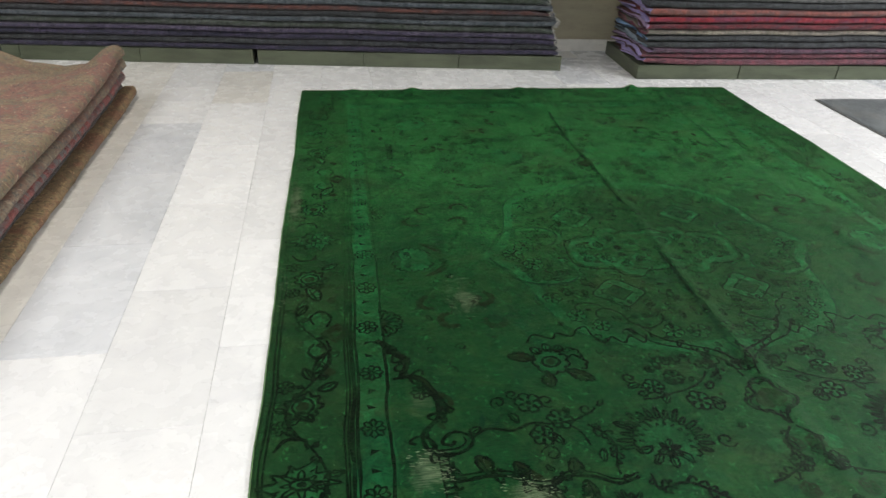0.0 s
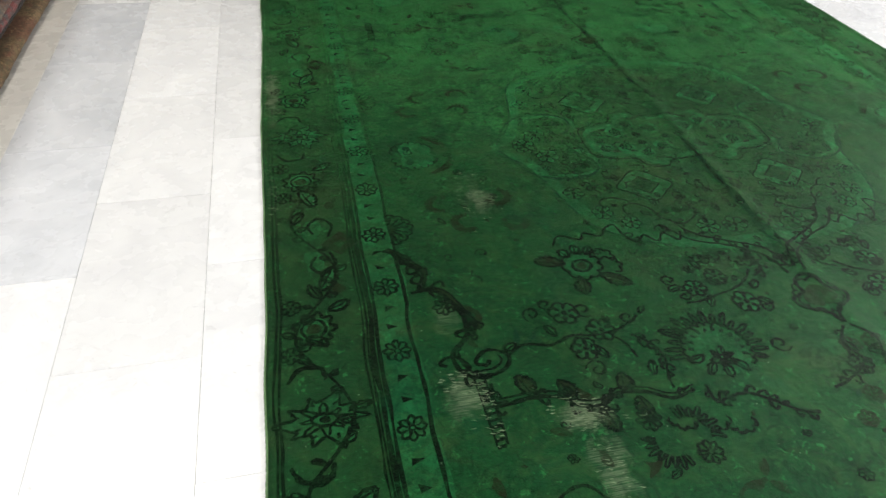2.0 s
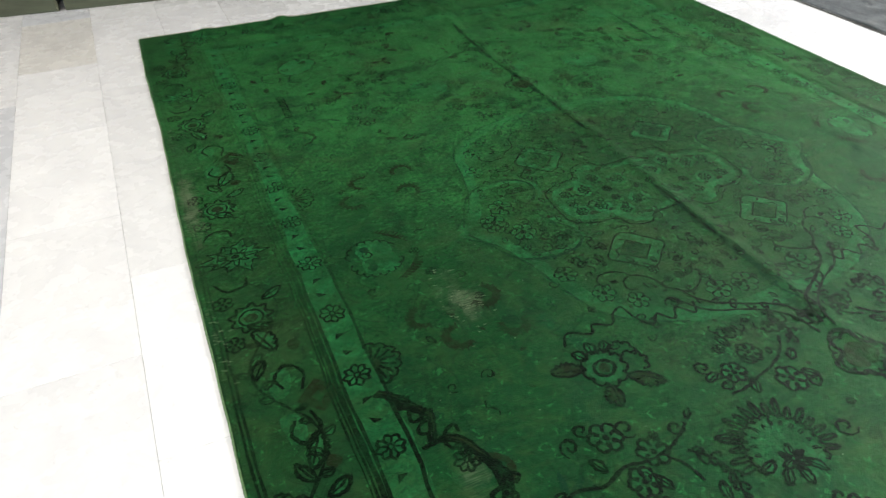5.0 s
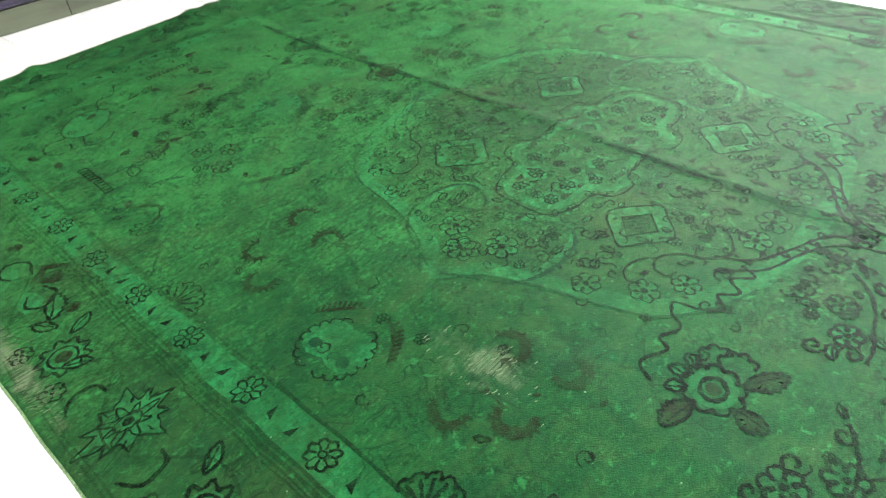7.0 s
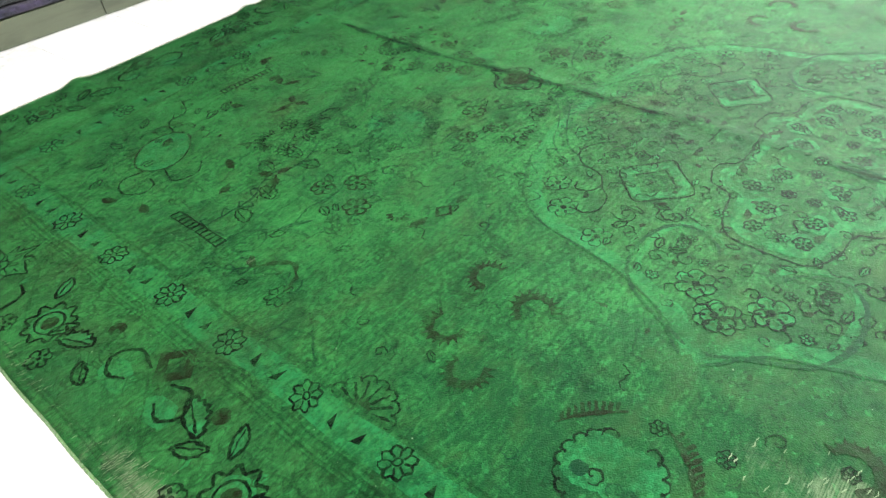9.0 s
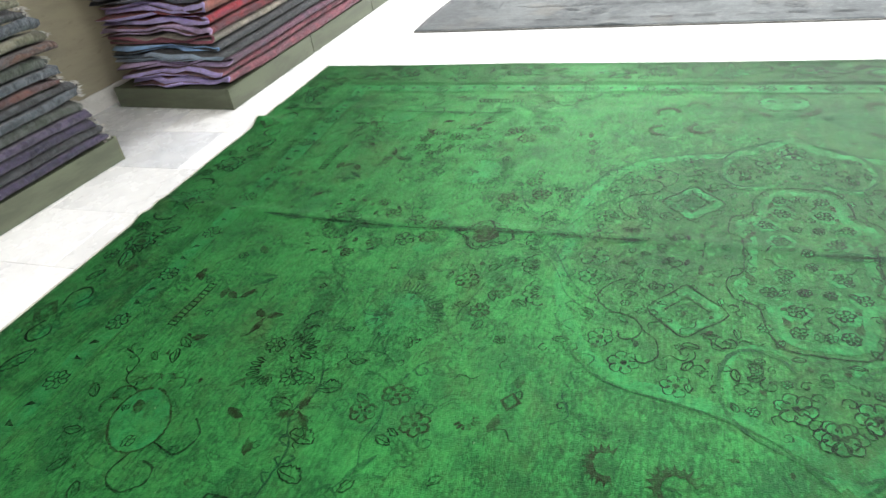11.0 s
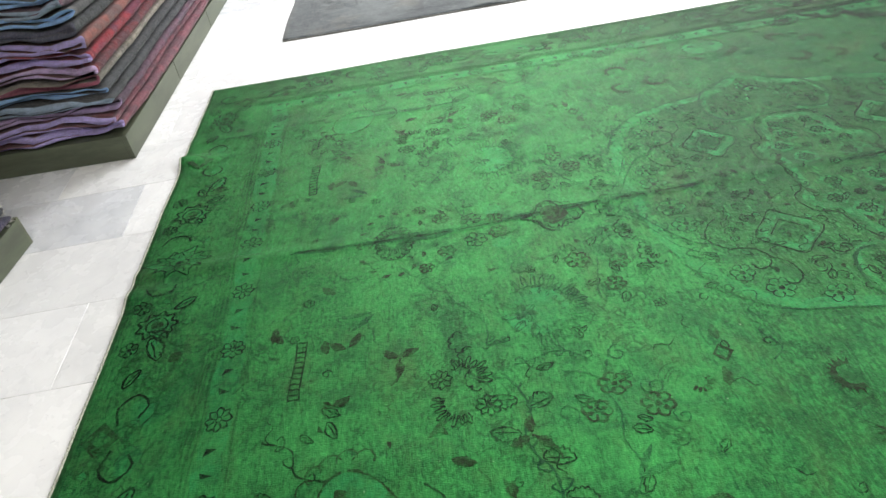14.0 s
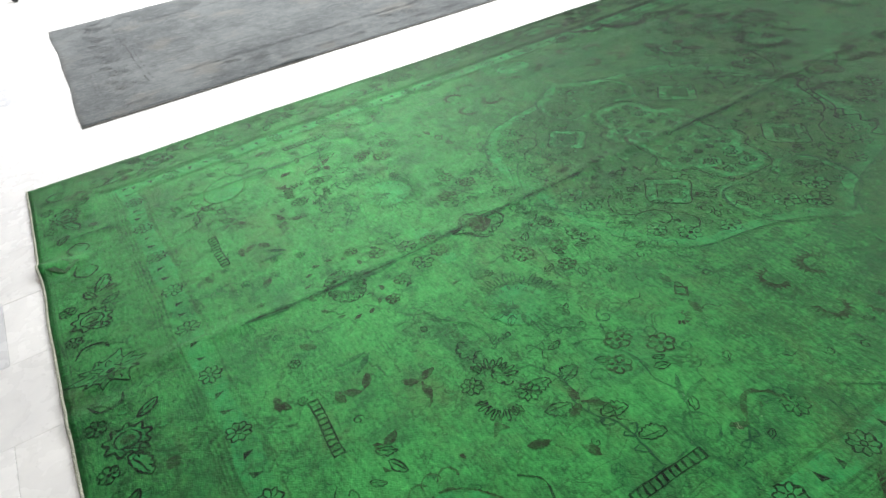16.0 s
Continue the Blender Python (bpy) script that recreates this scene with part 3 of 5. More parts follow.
def great_flower(pen, fill, m, r, bold):
    """Open flower: ground, rim of lobes, long standing petals, heart with leaves."""
    fill.fill(arc(m, 0.62 * r, 0, 345, 22))
    scalloped(pen, m, 0.62 * r, -200, 40, 17, 0.0036 if bold else 0.003)
    teeth(pen, m, 0.72 * r, 1.0 * r, -190, 25, 17, 0.040 * r, 0.0042 if bold else 0.0032)
    teeth(pen, m, 0.46 * r, 0.58 * r, -180, 30, 11, 0.02 * r, 0.0022)
    heart = spot(*m(0.0, 0.20 * r), 0, 1)
    for a in range(0, 360, 60):
        leaf(pen, spot(*heart(0.03 * r * math.cos(radians(a)), 0.03 * r * math.sin(radians(a))), a + 12), 0.25 * r, 0.085 * r, w=0.0034, solid=a % 120 == 0)
    for a in (60, 95, 130, 165):
        leaf(pen, spot(*m(0.34 * r * math.cos(radians(a)), 0.34 * r * math.sin(radians(a))), math.degrees(math.atan2(m(math.cos(radians(a)), math.sin(radians(a)))[1] - m(0, 0)[1], m(math.cos(radians(a)), math.sin(radians(a)))[0] - m(0, 0)[0]))), 0.34 * r, 0.10 * r, w=0.0038)


for sx, sy in QUARTERS:
    near = sy < 0
    ink = dark if near else faint
    w = 0.0044 if near else 0.0036
    stem = dark if near else teal
    # medallion: broad pale ring with lobes, dark contour on its outer side
    ring = [(1.374, 2.625), (1.30, 2.628), (1.206, 2.616), (1.10, 2.592), (1.03, 2.564), (0.955, 2.510), (0.905, 2.440), (0.876, 2.340), (0.852, 2.230), (0.816, 2.138), (0.760, 2.085), (0.735, FY)]
    light.ribbon(lines(ring, sx, sy), 0.030, rag=0.004)
    teal.ribbon(lines([(x - 0.014, y + 0.020) for x, y in ring[3:]], sx, sy), 0.0036, rag=0.003)
    lobe = [(0.745, 2.075), (0.783, 2.150), (0.815, 2.205), (0.853, 2.236), (0.910, 2.258), (0.966, 2.258), (1.015, 2.235), (1.038, 2.195), (1.020, 2.140), (0.985, 2.115)]
    teal.ribbon(lines(lobe, sx, sy), 0.008, taper=0.3)
    light.ribbon(lines([(x + 0.012, y - 0.014) for x, y in lobe], sx, sy), 0.012)
    # curls beside the lozenge
    faint.ribbon(lines([(1.240, 2.470), (1.215, 2.500), (1.165, 2.520), (1.118, 2.492), (1.100, 2.440), (1.060, 2.412), (1.028, 2.425), (1.022, 2.455), (1.045, 2.468)], sx, sy), 0.0042)
    faint.ribbon(lines([(1.060, 2.412), (1.030, 2.380), (0.985, 2.375), (0.960, 2.400), (0.972, 2.425)], sx, sy), 0.0036)
    # lozenge with its eye
    lo = at(1.142, 2.325, sx, sy)
    lozenge = [lo(0.072, 0), lo(0.046, 0.026), lo(0, 0.066), lo(-0.046, 0.026), lo(-0.072, 0), lo(-0.046, -0.026), lo(0, -0.066), lo(0.046, -0.026)]
    light.ribbon(lozenge, 0.021, closed=True, steps=3)
    faint.ribbon([lo(1.28 * a, 1.28 * b) for a, b in ((0.072, 0), (0.046, 0.028), (0, 0.066), (-0.046, 0.028), (-0.072, 0), (-0.046, -0.028), (0, -0.066), (0.046, -0.028))], 0.0034, closed=True, steps=3)
    faint.ribbon([lo(0.050, 0), lo(0, 0.046), lo(-0.050, 0), lo(0, -0.046)], 0.003, closed=True, smooth=False)
    six_petal(teal, None, at(1.142, 2.325, sx, sy, 15), 0.026, 0.0036)
    # pale plaque at the heart, with notched corners and small flowers
    light.ribbon(lines([(1.374, 2.178), (1.30, 2.184), (1.266, 2.206), (1.222, 2.198), (1.196, 2.156), (1.120, 2.144), (1.075, 2.112), (1.066, FY)], sx, sy), 0.020, rag=0.006)
    for px, py, r in ((1.31, 2.115, 0.030), (1.235, 2.150, 0.026), (1.175, 2.105, 0.030), (1.105, 2.100, 0.024)):
        six_petal(light, None, at(px, py, sx, sy, 20), r, 0.010)
    faint.ribbon(lines([(1.374, 2.198), (1.30, 2.205), (1.272, 2.235), (1.208, 2.226), (1.180, 2.180), (1.115, 2.170), (1.052, 2.132), (1.040, FY)], sx, sy), 0.0026, rag=0.003)
    for px, py, r in ((1.31, 2.115, 0.020), (1.235, 2.150, 0.018), (1.175, 2.105, 0.020), (1.105, 2.105, 0.018), (1.245, 2.082, 0.014)):
        six_petal(faint, None, at(px, py, sx, sy, 20), r, 0.0034)
    leaf(brown, at(1.27, 2.175, sx, sy, 30), 0.040, 0.010, solid=True)
    leaf(brown, at(1.15, 2.135, sx, sy, 200), 0.036, 0.009, solid=True)
    # star flowers of the side lobe
    for px, py, r in ((0.835, 2.064, 0.034), (0.893, 2.124, 0.033), (0.905, 2.335, 0.028), (0.955, 2.440, 0.028), (1.020, 2.500, 0.026), (1.235, 2.545, 0.030), (1.316, 2.554, 0.034)):
        six_petal(light, None, at(px, py, sx, sy, 20), r, 0.008)
        six_petal(faint, None, at(px, py, sx, sy, 20), r * 1.15, 0.0026)
    for px, py, ang in ((0.945, 2.165, 40), (0.985, 2.195, 160), (0.92, 2.215, 300), (0.965, 2.30, 80), (1.005, 2.32, 200), (1.045, 2.245, 20), (1.22, 2.39, 100), (1.28, 2.44, 10), (1.32, 2.35, 60), (1.09, 2.545, 170), (0.985, 2.555, 30), (1.18, 2.455, 250)):
        scroll(faint, at(px, py, sx, sy, ang), 0.021, 1.2, 0.0032)
        leaf(faint, at(px + 0.02, py + 0.01, sx, sy, ang + 70), 0.036, 0.011, w=0.003)
    # scalloped rim outside the ring, towards the end
    for px, py, ang in ((1.374, 2.690, 90), (1.265, 2.672, 95), (1.155, 2.645, 105)):
        scalloped(faint, at(px, py, sx, sy, ang), 0.040, -75, 75, 5, 0.0034)
        teeth(faint, at(px, py, sx, sy, ang), 0.016, 0.034, -60, 60, 5, 0.003, 0.003)
    # contour that waves outside the medallion
    stem.ribbon(lines([(0.760, 2.560), (0.790, 2.525), (0.840, 2.548), (0.862, 2.522), (0.905, 2.540), (0.930, 2.510), (0.961, 2.500), (0.968, 2.548), (0.995, 2.585), (1.025, 2.560), (1.055, 2.592), (1.085, 2.560), (1.120, 2.590), (1.140, 2.555)], sx, sy), w)
    feathered(stem, lines([(1.135, 2.500), (1.165, 2.558), (1.233, 2.605), (1.300, 2.640), (1.345, 2.672), (1.368, 2.745)], sx, sy), w * 1.2, 0.018)
    stem.ribbon(lines([(1.090, 2.520), (1.150, 2.590), (1.226, 2.625), (1.290, 2.662), (1.335, 2.708), (1.350, 2.765)], sx, sy), w * 0.9)
    feathered(stem, lines([(1.300, 2.650), (1.270, 2.690), (1.290, 2.735), (1.250, 2.760)], sx, sy), w, 0.018)
    # pendant on the long axis
    pm = at(1.374, 2.855, sx, sy)
    ink.ribbon([pm(0, -0.08), pm(-0.03, -0.06), pm(-0.035, -0.02), pm(-0.075, 0.0), pm(-0.060, 0.035), pm(-0.02, 0.05), pm(0, 0.095)], w * 1.1, rag=0.005)
    brown.fill([pm(0, 0.03), pm(-0.022, 0.035), pm(-0.045, 0.012), pm(-0.03, -0.015), pm(0, -0.035)])
    scalloped(ink, pm, 0.050, 90, 270, 6, w * 0.8)
    feathered(stem, lines([(1.366, 2.960), (1.330, 3.010), (1.345, 3.070), (1.290, 3.110), (1.225, 3.130)], sx, sy), w, 0.020)
    # flower with four leaves
    fa = at(0.812, 2.650, sx, sy)
    if near:
        light.fill(arc(fa, 0.042, 0, 345, 16))
        scalloped(ink, fa, 0.040, 0, 360, 9, 0.0044)
        ink.ribbon([fa(0.025, 0), fa(0.015, 0.018), fa(-0.008, 0.022), fa(-0.026, 0.004), fa(-0.016, -0.018), fa(0.010, -0.020)], 0.0055, closed=True)
        brown.fill([fa(0.016, 0), fa(0, 0.015), fa(-0.017, 0), fa(0, -0.014)])
        leaf(ink, at(0.765, 2.632, sx, sy, 188), 0.078, 0.022, brown, teeth=1, w=0.0046)
        leaf(ink, at(0.850, 2.690, sx, sy, 38), 0.078, 0.022, brown, teeth=1, w=0.0046)
        leaf(ink, at(0.792, 2.698, sx, sy, 100), 0.058, 0.022, brown, teeth=1, w=0.0046)
        for ang in (235, 268, 300):
            leaf(ink, at(0.812 + 0.046 * math.cos(radians(ang)), 2.650 + 0.046 * math.sin(radians(ang)), sx, sy, ang), 0.036, 0.016, light, w=0.0042)
        for dx, dy, a0 in ((0.062, -0.020, -80), (0.070, 0.014, -40)):
            scalloped(ink, at(0.812 + dx, 2.650 + dy, sx, sy, a0), 0.026, -70, 110, 4, 0.0044)
    else:
        brown.ribbon([at(0.797, 2.648, sx, sy)(0.022 * c, 0.017 * s) for c, s in ((1, 0), (0, 1), (-1, 0), (0, -1))], 0.010, closed=True, smooth=False)
        leaf(brown, at(0.835, 2.642, sx, sy, -10), 0.050, 0.012, solid=True)
        leaf(brown, at(0.760, 2.662, sx, sy, 172), 0.050, 0.012, solid=True)
        teeth(brown, at(0.733, 2.716, sx, sy, 215), 0.012, 0.027, -95, 95, 7, 0.0028, 0.003, True)
    # toothed crowns, four to a side
    for px, py, r, ang in ((0.690, 2.442, 0.028, 0), (0.668, 2.318, 0.031, -47), (0.549, 2.428, 0.029, 75), (0.490, 2.332, 0.029, 100)):
        crown(brown, at(px, py, sx, sy, ang), r * 1.06)
    # great open flower
    great_flower(ink if near else teal, light, at(1.018, 2.985, sx, sy), 0.122, near)
    # sprays of six-petal flowers on a vine
    for px, py, r in ((0.702, 2.812, 0.038), (0.772, 2.877, 0.036), (0.709, 2.928, 0.034), (1.172, 2.845, 0.036), (1.142, 2.748, 0.030), (1.064, 2.784, 0.030)):
        six_petal(ink if near else brown, light if near else None, at(px, py, sx, sy, 12), r * (1.0 if near else 0.86), 0.0046 if near else 0.0056)
    for px, py, r, ang in ((0.752, 2.806, 0.026, 60), (0.716, 2.988, 0.027, 190), (1.026, 2.806, 0.022, 240), (1.178, 2.990, 0.027, 30), (0.624, 2.800, 0.024, 120), (0.665, 2.775, 0.020, 20), (1.215, 2.870, 0.020, 300), (1.010, 2.745, 0.020, 100), (0.850, 2.850, 0.022, 340)):
        scroll(stem, at(px, py, sx, sy, ang), r, 1.25, w)
    stem.ribbon(lines([(0.528, 2.915), (0.578, 2.886), (0.636, 2.901), (0.693, 2.886), (0.742, 2.892), (0.810, 2.885), (0.850, 2.868), (0.876, 2.850)], sx, sy), w * 1.1)
    stem.ribbon(lines([(0.790, 2.898), (0.812, 2.930), (0.822, 2.972)], sx, sy), w)
    feathered(stem, lines([(0.838, 2.905), (0.872, 2.940), (0.884, 2.985), (0.872, 3.030), (0.866, 3.068)], sx, sy), w, 0.016)
    stem.ribbon(lines([(1.020, 2.830), (1.060, 2.830), (1.110, 2.815), (1.160, 2.800), (1.215, 2.770), (1.248, 2.735)], sx, sy), w)
    for px, py, ang in ((0.560, 2.880, 150), (0.655, 2.880, 250), (0.735, 2.925, 60), (1.105, 2.760, 20), (1.090, 2.815, 110), (1.215, 2.800, 320), (1.115, 2.715, 250), (1.210, 2.835, 40), (1.030, 2.770, 160), (0.905, 2.905, 20), (0.850, 2.985, 100)):
        leaf(ink, at(px, py, sx, sy, ang), 0.040, 0.012, light if near else None, w=w * 0.9)
    # side axis: pale double flower and two toothed leaves
    light.fill(arc(at(0.470, 2.085, sx, sy), 0.050, 0, 345, 16))
    scalloped(faint, at(0.462, FY, sx, sy), 0.066, 20, 170, 8, 0.0036)
    teal.fill(arc(at(0.445, 2.095, sx, sy), 0.013, 0, 320, 7))
    spine = at(0.492, 2.168, sx, sy, -42)
    brown.ribbon([spine(0, 0), spine(0.04, 0.006), spine(0.08, 0.004), spine(0.115, -0.004)], 0.008, taper=0.8)
    for i in range(9):
        brown.ribbon([spine(0.012 + 0.011 * i, 0.004), spine(0.020 + 0.011 * i, 0.016 + 0.012 * math.sin(0.35 * i + 0.2))], 0.0052, steps=3)
    # corner branches
    for pts, tick in (([(0.300, 2.512), (0.342, 2.545), (0.371, 2.588), (0.388, 2.615), (0.364, 2.675)], 0.026), ([(0.343, 2.681), (0.391, 2.677), (0.426, 2.703), (0.451, 2.763), (0.464, 2.808), (0.442, 2.852), (0.410, 2.886), (0.405, 2.928), (0.435, 2.964), (0.480, 2.968)], 0.026)):
        feathered(stem, lines(pts, sx, sy), w * 1.5, tick, 4)
        if near:
            ink.ribbon(lines([(x + 0.014, y - 0.006) for x, y in pts], sx, sy), w * 0.9)
            brown.ribbon(lines([(x + 0.007, y - 0.003) for x, y in pts[:6]], sx, sy), 0.013, taper=0.5)
    if near:
        dark.fill(lines([(0.312, 2.515), (0.345, 2.538), (0.378, 2.578), (0.372, 2.598), (0.335, 2.560)], sx, sy))
        dark.fill(lines([(0.440, 2.725), (0.468, 2.768), (0.488, 2.80), (0.470, 2.845), (0.448, 2.84), (0.452, 2.78)], sx, sy))
    stem.ribbon(lines([(0.435, 2.964), (0.495, 2.962), (0.528, 2.931), (0.522, 2.905), (0.490, 2.890), (0.462, 2.906), (0.452, 2.928), (0.473, 2.935), (0.484, 2.922)], sx, sy), w * 1.5)
    stem.ribbon(lines([(0.440, 2.950), (0.490, 2.946), (0.512, 2.925), (0.506, 2.910)], sx, sy), w * 0.8)
    low = [(0.471, 2.986), (0.470, 3.040), (0.533, 3.039), (0.601, 3.045), (0.638, 3.070), (0.692, 3.082), (0.736, 3.061), (0.802, 3.072), (0.851, 3.095), (0.908, 3.077)]
    feathered(stem, lines(low, sx, sy), w * 1.4, 0.020, 4)
    if near:
        ink.ribbon(lines([(x + 0.004, y - 0.013) for x, y in low[1:]], sx, sy), w * 0.8)
    for px, py, ang in ((0.548, 3.035, 250), (0.632, 3.060, 255), (0.752, 3.065, 280), (0.690, 3.090, 75), (0.775, 3.080, 80)):
        leaf(ink, at(px, py, sx, sy, ang), 0.060, 0.020, brown if near else None, teeth=1, w=w)
    feathered(stem, lines([(0.940, 3.070), (0.939, 3.118), (0.974, 3.112), (1.021, 3.114), (1.060, 3.140), (1.104, 3.173), (1.150, 3.185)], sx, sy), w * 1.2, 0.018)
    for px, py in ((0.845, 3.140), (0.910, 3.150), (0.96, 3.165)):
        scalloped(ink, at(px, py, sx, sy, 90), 0.026, -80, 80, 4, w)
    # half fan against the inner guard
    fn = at(0.328, 2.425, sx, sy)
    for a in range(-75, 76, 25):
        c, s = math.cos(radians(a)), math.sin(radians(a))
        ink.ribbon([fn(0.018 * c, 0.018 * s), fn(0.056 * c, 0.056 * s)], 0.005)
    scalloped(ink, fn, 0.054, -90, 90, 7, w)
    brown.fill([fn(0.004, -0.018), fn(0.024, 0.0), fn(0.004, 0.018)])
    # combs, trefoils, rosettes and fans of the corner
    comb(dark, at(0.462, 2.965, sx, sy, 89), 0.172, 0.024)
    comb(dark, at(0.871, 3.528, sx, sy, 0), 0.172, 0.024)
    trefoil(brown, brown, at(0.683, 3.070, sx, sy, 20), 0.044)
    trefoil(brown, brown, at(0.940, 3.305, sx, sy, -40), 0.044)
    for px, py in ((0.860, 3.230), (0.772, 3.138)):
        rosette(dark, None, at(px, py, sx, sy), 0.024, 8, 0.0042)
    for px, py, ang in ((0.850, 3.180, -45), (0.795, 3.196, 135)):
        teeth(dark, at(px, py, sx, sy, ang), 0.034, 0.062, -70, 70, 8, 0.0040, 0.0036)
    brown.fill([at(0.735, 3.245, sx, sy, 135)(a, b) for a, b in ((0.03, 0), (0.008, 0.010), (0, 0.026), (-0.010, 0.006), (-0.028, 0), (-0.008, -0.010))])
    for px, py, ang in ((1.105, 3.362, 130), (1.108, 3.372, 95), (0.548, 2.905, -35), (0.552, 2.908, -75)):
        leaf(teal, at(px, py, sx, sy, ang), 0.085, 0.009, solid=True)
    brown.ribbon(lines([(0.445, 2.850), (0.475, 2.822), (0.495, 2.785), (0.470, 2.752), (0.430, 2.742)], sx, sy), 0.009, taper=0.6, rag=0.006)
    rosette(faint, None, at(0.418, 2.737, sx, sy), 0.026, 8, 0.0036)
    leaf(brown, at(0.445, 2.842, sx, sy, 60), 0.045, 0.011, solid=True)
    for px, py, ang in ((0.42, 3.20, 80), (0.40, 3.31, 110), (1.055, 3.585, 20), (1.11, 3.60, 170), (1.00, 3.43, 60), (1.045, 3.40, 150), (0.99, 3.475, 10), (0.64, 3.18, 70), (0.60, 3.14, 200), (1.20, 3.46, 40), (0.86, 3.42, 120)):
        leaf(brown, at(px, py, sx, sy, ang), 0.048, 0.014, solid=True)
    # oval palmette of the corner on its stalks
    op = at(0.590, 3.408, sx, sy, 35)
    light.fill(arc(op, 0.088, 0, 340, 18, squash=0.72))
    brown.ribbon(arc(op, 0.092, -20, 330, 20, squash=0.74), 0.0048)
    brown.fill([op(0.020, 0.010), op(0.045, 0.022), op(0.062, 0.006), op(0.040, -0.008)])
    faint.ribbon([op(-0.09, 0.01), op(-0.13, 0.05), op(-0.18, 0.03), op(-0.185, -0.02), op(-0.15, -0.035), op(-0.125, -0.015)], 0.0042)
    faint.ribbon([op(-0.08, -0.03), op(-0.13, -0.075), op(-0.10, -0.125), op(-0.05, -0.12)], 0.0042)
    feathered(faint, [op(0.09, 0.01), op(0.15, 0.045), op(0.20, 0.02), op(0.26, 0.05)], 0.0042, 0.018)
    scalloped(brown, op, 0.118, -60, 60, 6, 0.0038, 0.8)
    for a, b, ang in ((0.16, -0.06, 20), (0.20, -0.10, 60), (0.02, 0.12, 100), (-0.05, 0.14, 150), (0.12, 0.11, 40), (-0.12, 0.11, 200)):
        leaf(faint, spot(*op(a, b), ang), 0.046, 0.014, w=0.0036)
        brown.fill([op(a + 0.03, b + 0.01), op(a + 0.04, b + 0.02), op(a + 0.05, b + 0.008)], smooth=False)
    # long axis: oval flower with standing petals and a garland of dots
    ax = at(FX, 3.302, sx, sy)
    scalloped(faint, ax, 0.062, 90, 270, 9, 0.0036, 0.66)
    teeth(faint, ax, 0.030, 0.052, 95, 265, 9, 0.003, 0.003)
    for i in range(7):
        a = radians(95 + 25 * i)
        leaf(brown, at(FX + 0.135 * math.cos(a), 3.302 + 0.085 * math.sin(a), sx, sy, 30 + 25 * i), 0.026, 0.008, solid=True)
    six_petal(faint, None, at(FX - 0.045, 3.082, sx, sy, 10), 0.030, 0.0036)
    for px, py, r in ((1.345, 3.02, 0.024), (1.30, 3.165, 0.024), (1.24, 3.22, 0.020)):
        six_petal(brown, None, at(px, py, sx, sy, 30), r, 0.0048)
    light.fill(arc(at(1.30, 3.02, sx, sy), 0.026, 0, 330, 10))

# fine filling inside the medallion and a thin scatter of worn buds over the ground
rng = random.Random(23)
buds = []
for _ in range(2200):
    x, y = rng.uniform(0.39, FX), rng.uniform(FY, 3.60)
    deep = ((FX - x) / 0.56) ** 2 + ((y - FY) / 0.50) ** 2
    room = 0.034 if deep < 1.0 else 0.075
    if all((x - a) ** 2 + (y - b) ** 2 > room * room for a, b, _ in buds):
        buds.append((x, y, deep < 1.0))
for x, y, inside in buds:
    kind, turn, grow = rng.random(), rng.uniform(0, 360), rng.uniform(0.7, 1.15)
    for sx, sy in QUARTERS:
        if not inside and rng.random() < 0.35:
            continue
        pen = faint if inside or rng.random() < 0.6 else teal
        m = at(x + rng.uniform(-0.006, 0.006), y + rng.uniform(-0.006, 0.006), sx, sy, turn)
        if kind < 0.18:
            rosette(pen, light if inside else None, m, 0.012 * grow, 6, 0.0024)
        elif kind < 0.42:
            scroll(pen, m, 0.016 * grow, 1.1, 0.0028)
        elif kind < 0.75:
            leaf(pen, m, 0.030 * grow, 0.008, light if inside and kind < 0.6 else None, teeth=kind < 0.5, w=0.0026, solid=kind > 0.68)
        elif kind < 0.88:
            brown.fill([m(0.010 * grow, 0), m(0.002, 0.005), m(-0.009 * grow, 0.002), m(0.0, -0.005)])
        else:
            pen.ribbon([m(-0.026, 0.004), m(-0.01, 0.010), m(0.010, -0.006), m(0.028, 0.004)], 0.0028, taper=0.5)


# borders: s runs along the side, d is the distance from the edge
def side(k):
    return (lambda s, d: (d, s), lambda s, d: (W - d, s), lambda s, d: (s, Y1 - d), lambda s, d: (s, Y0 + d))[k]


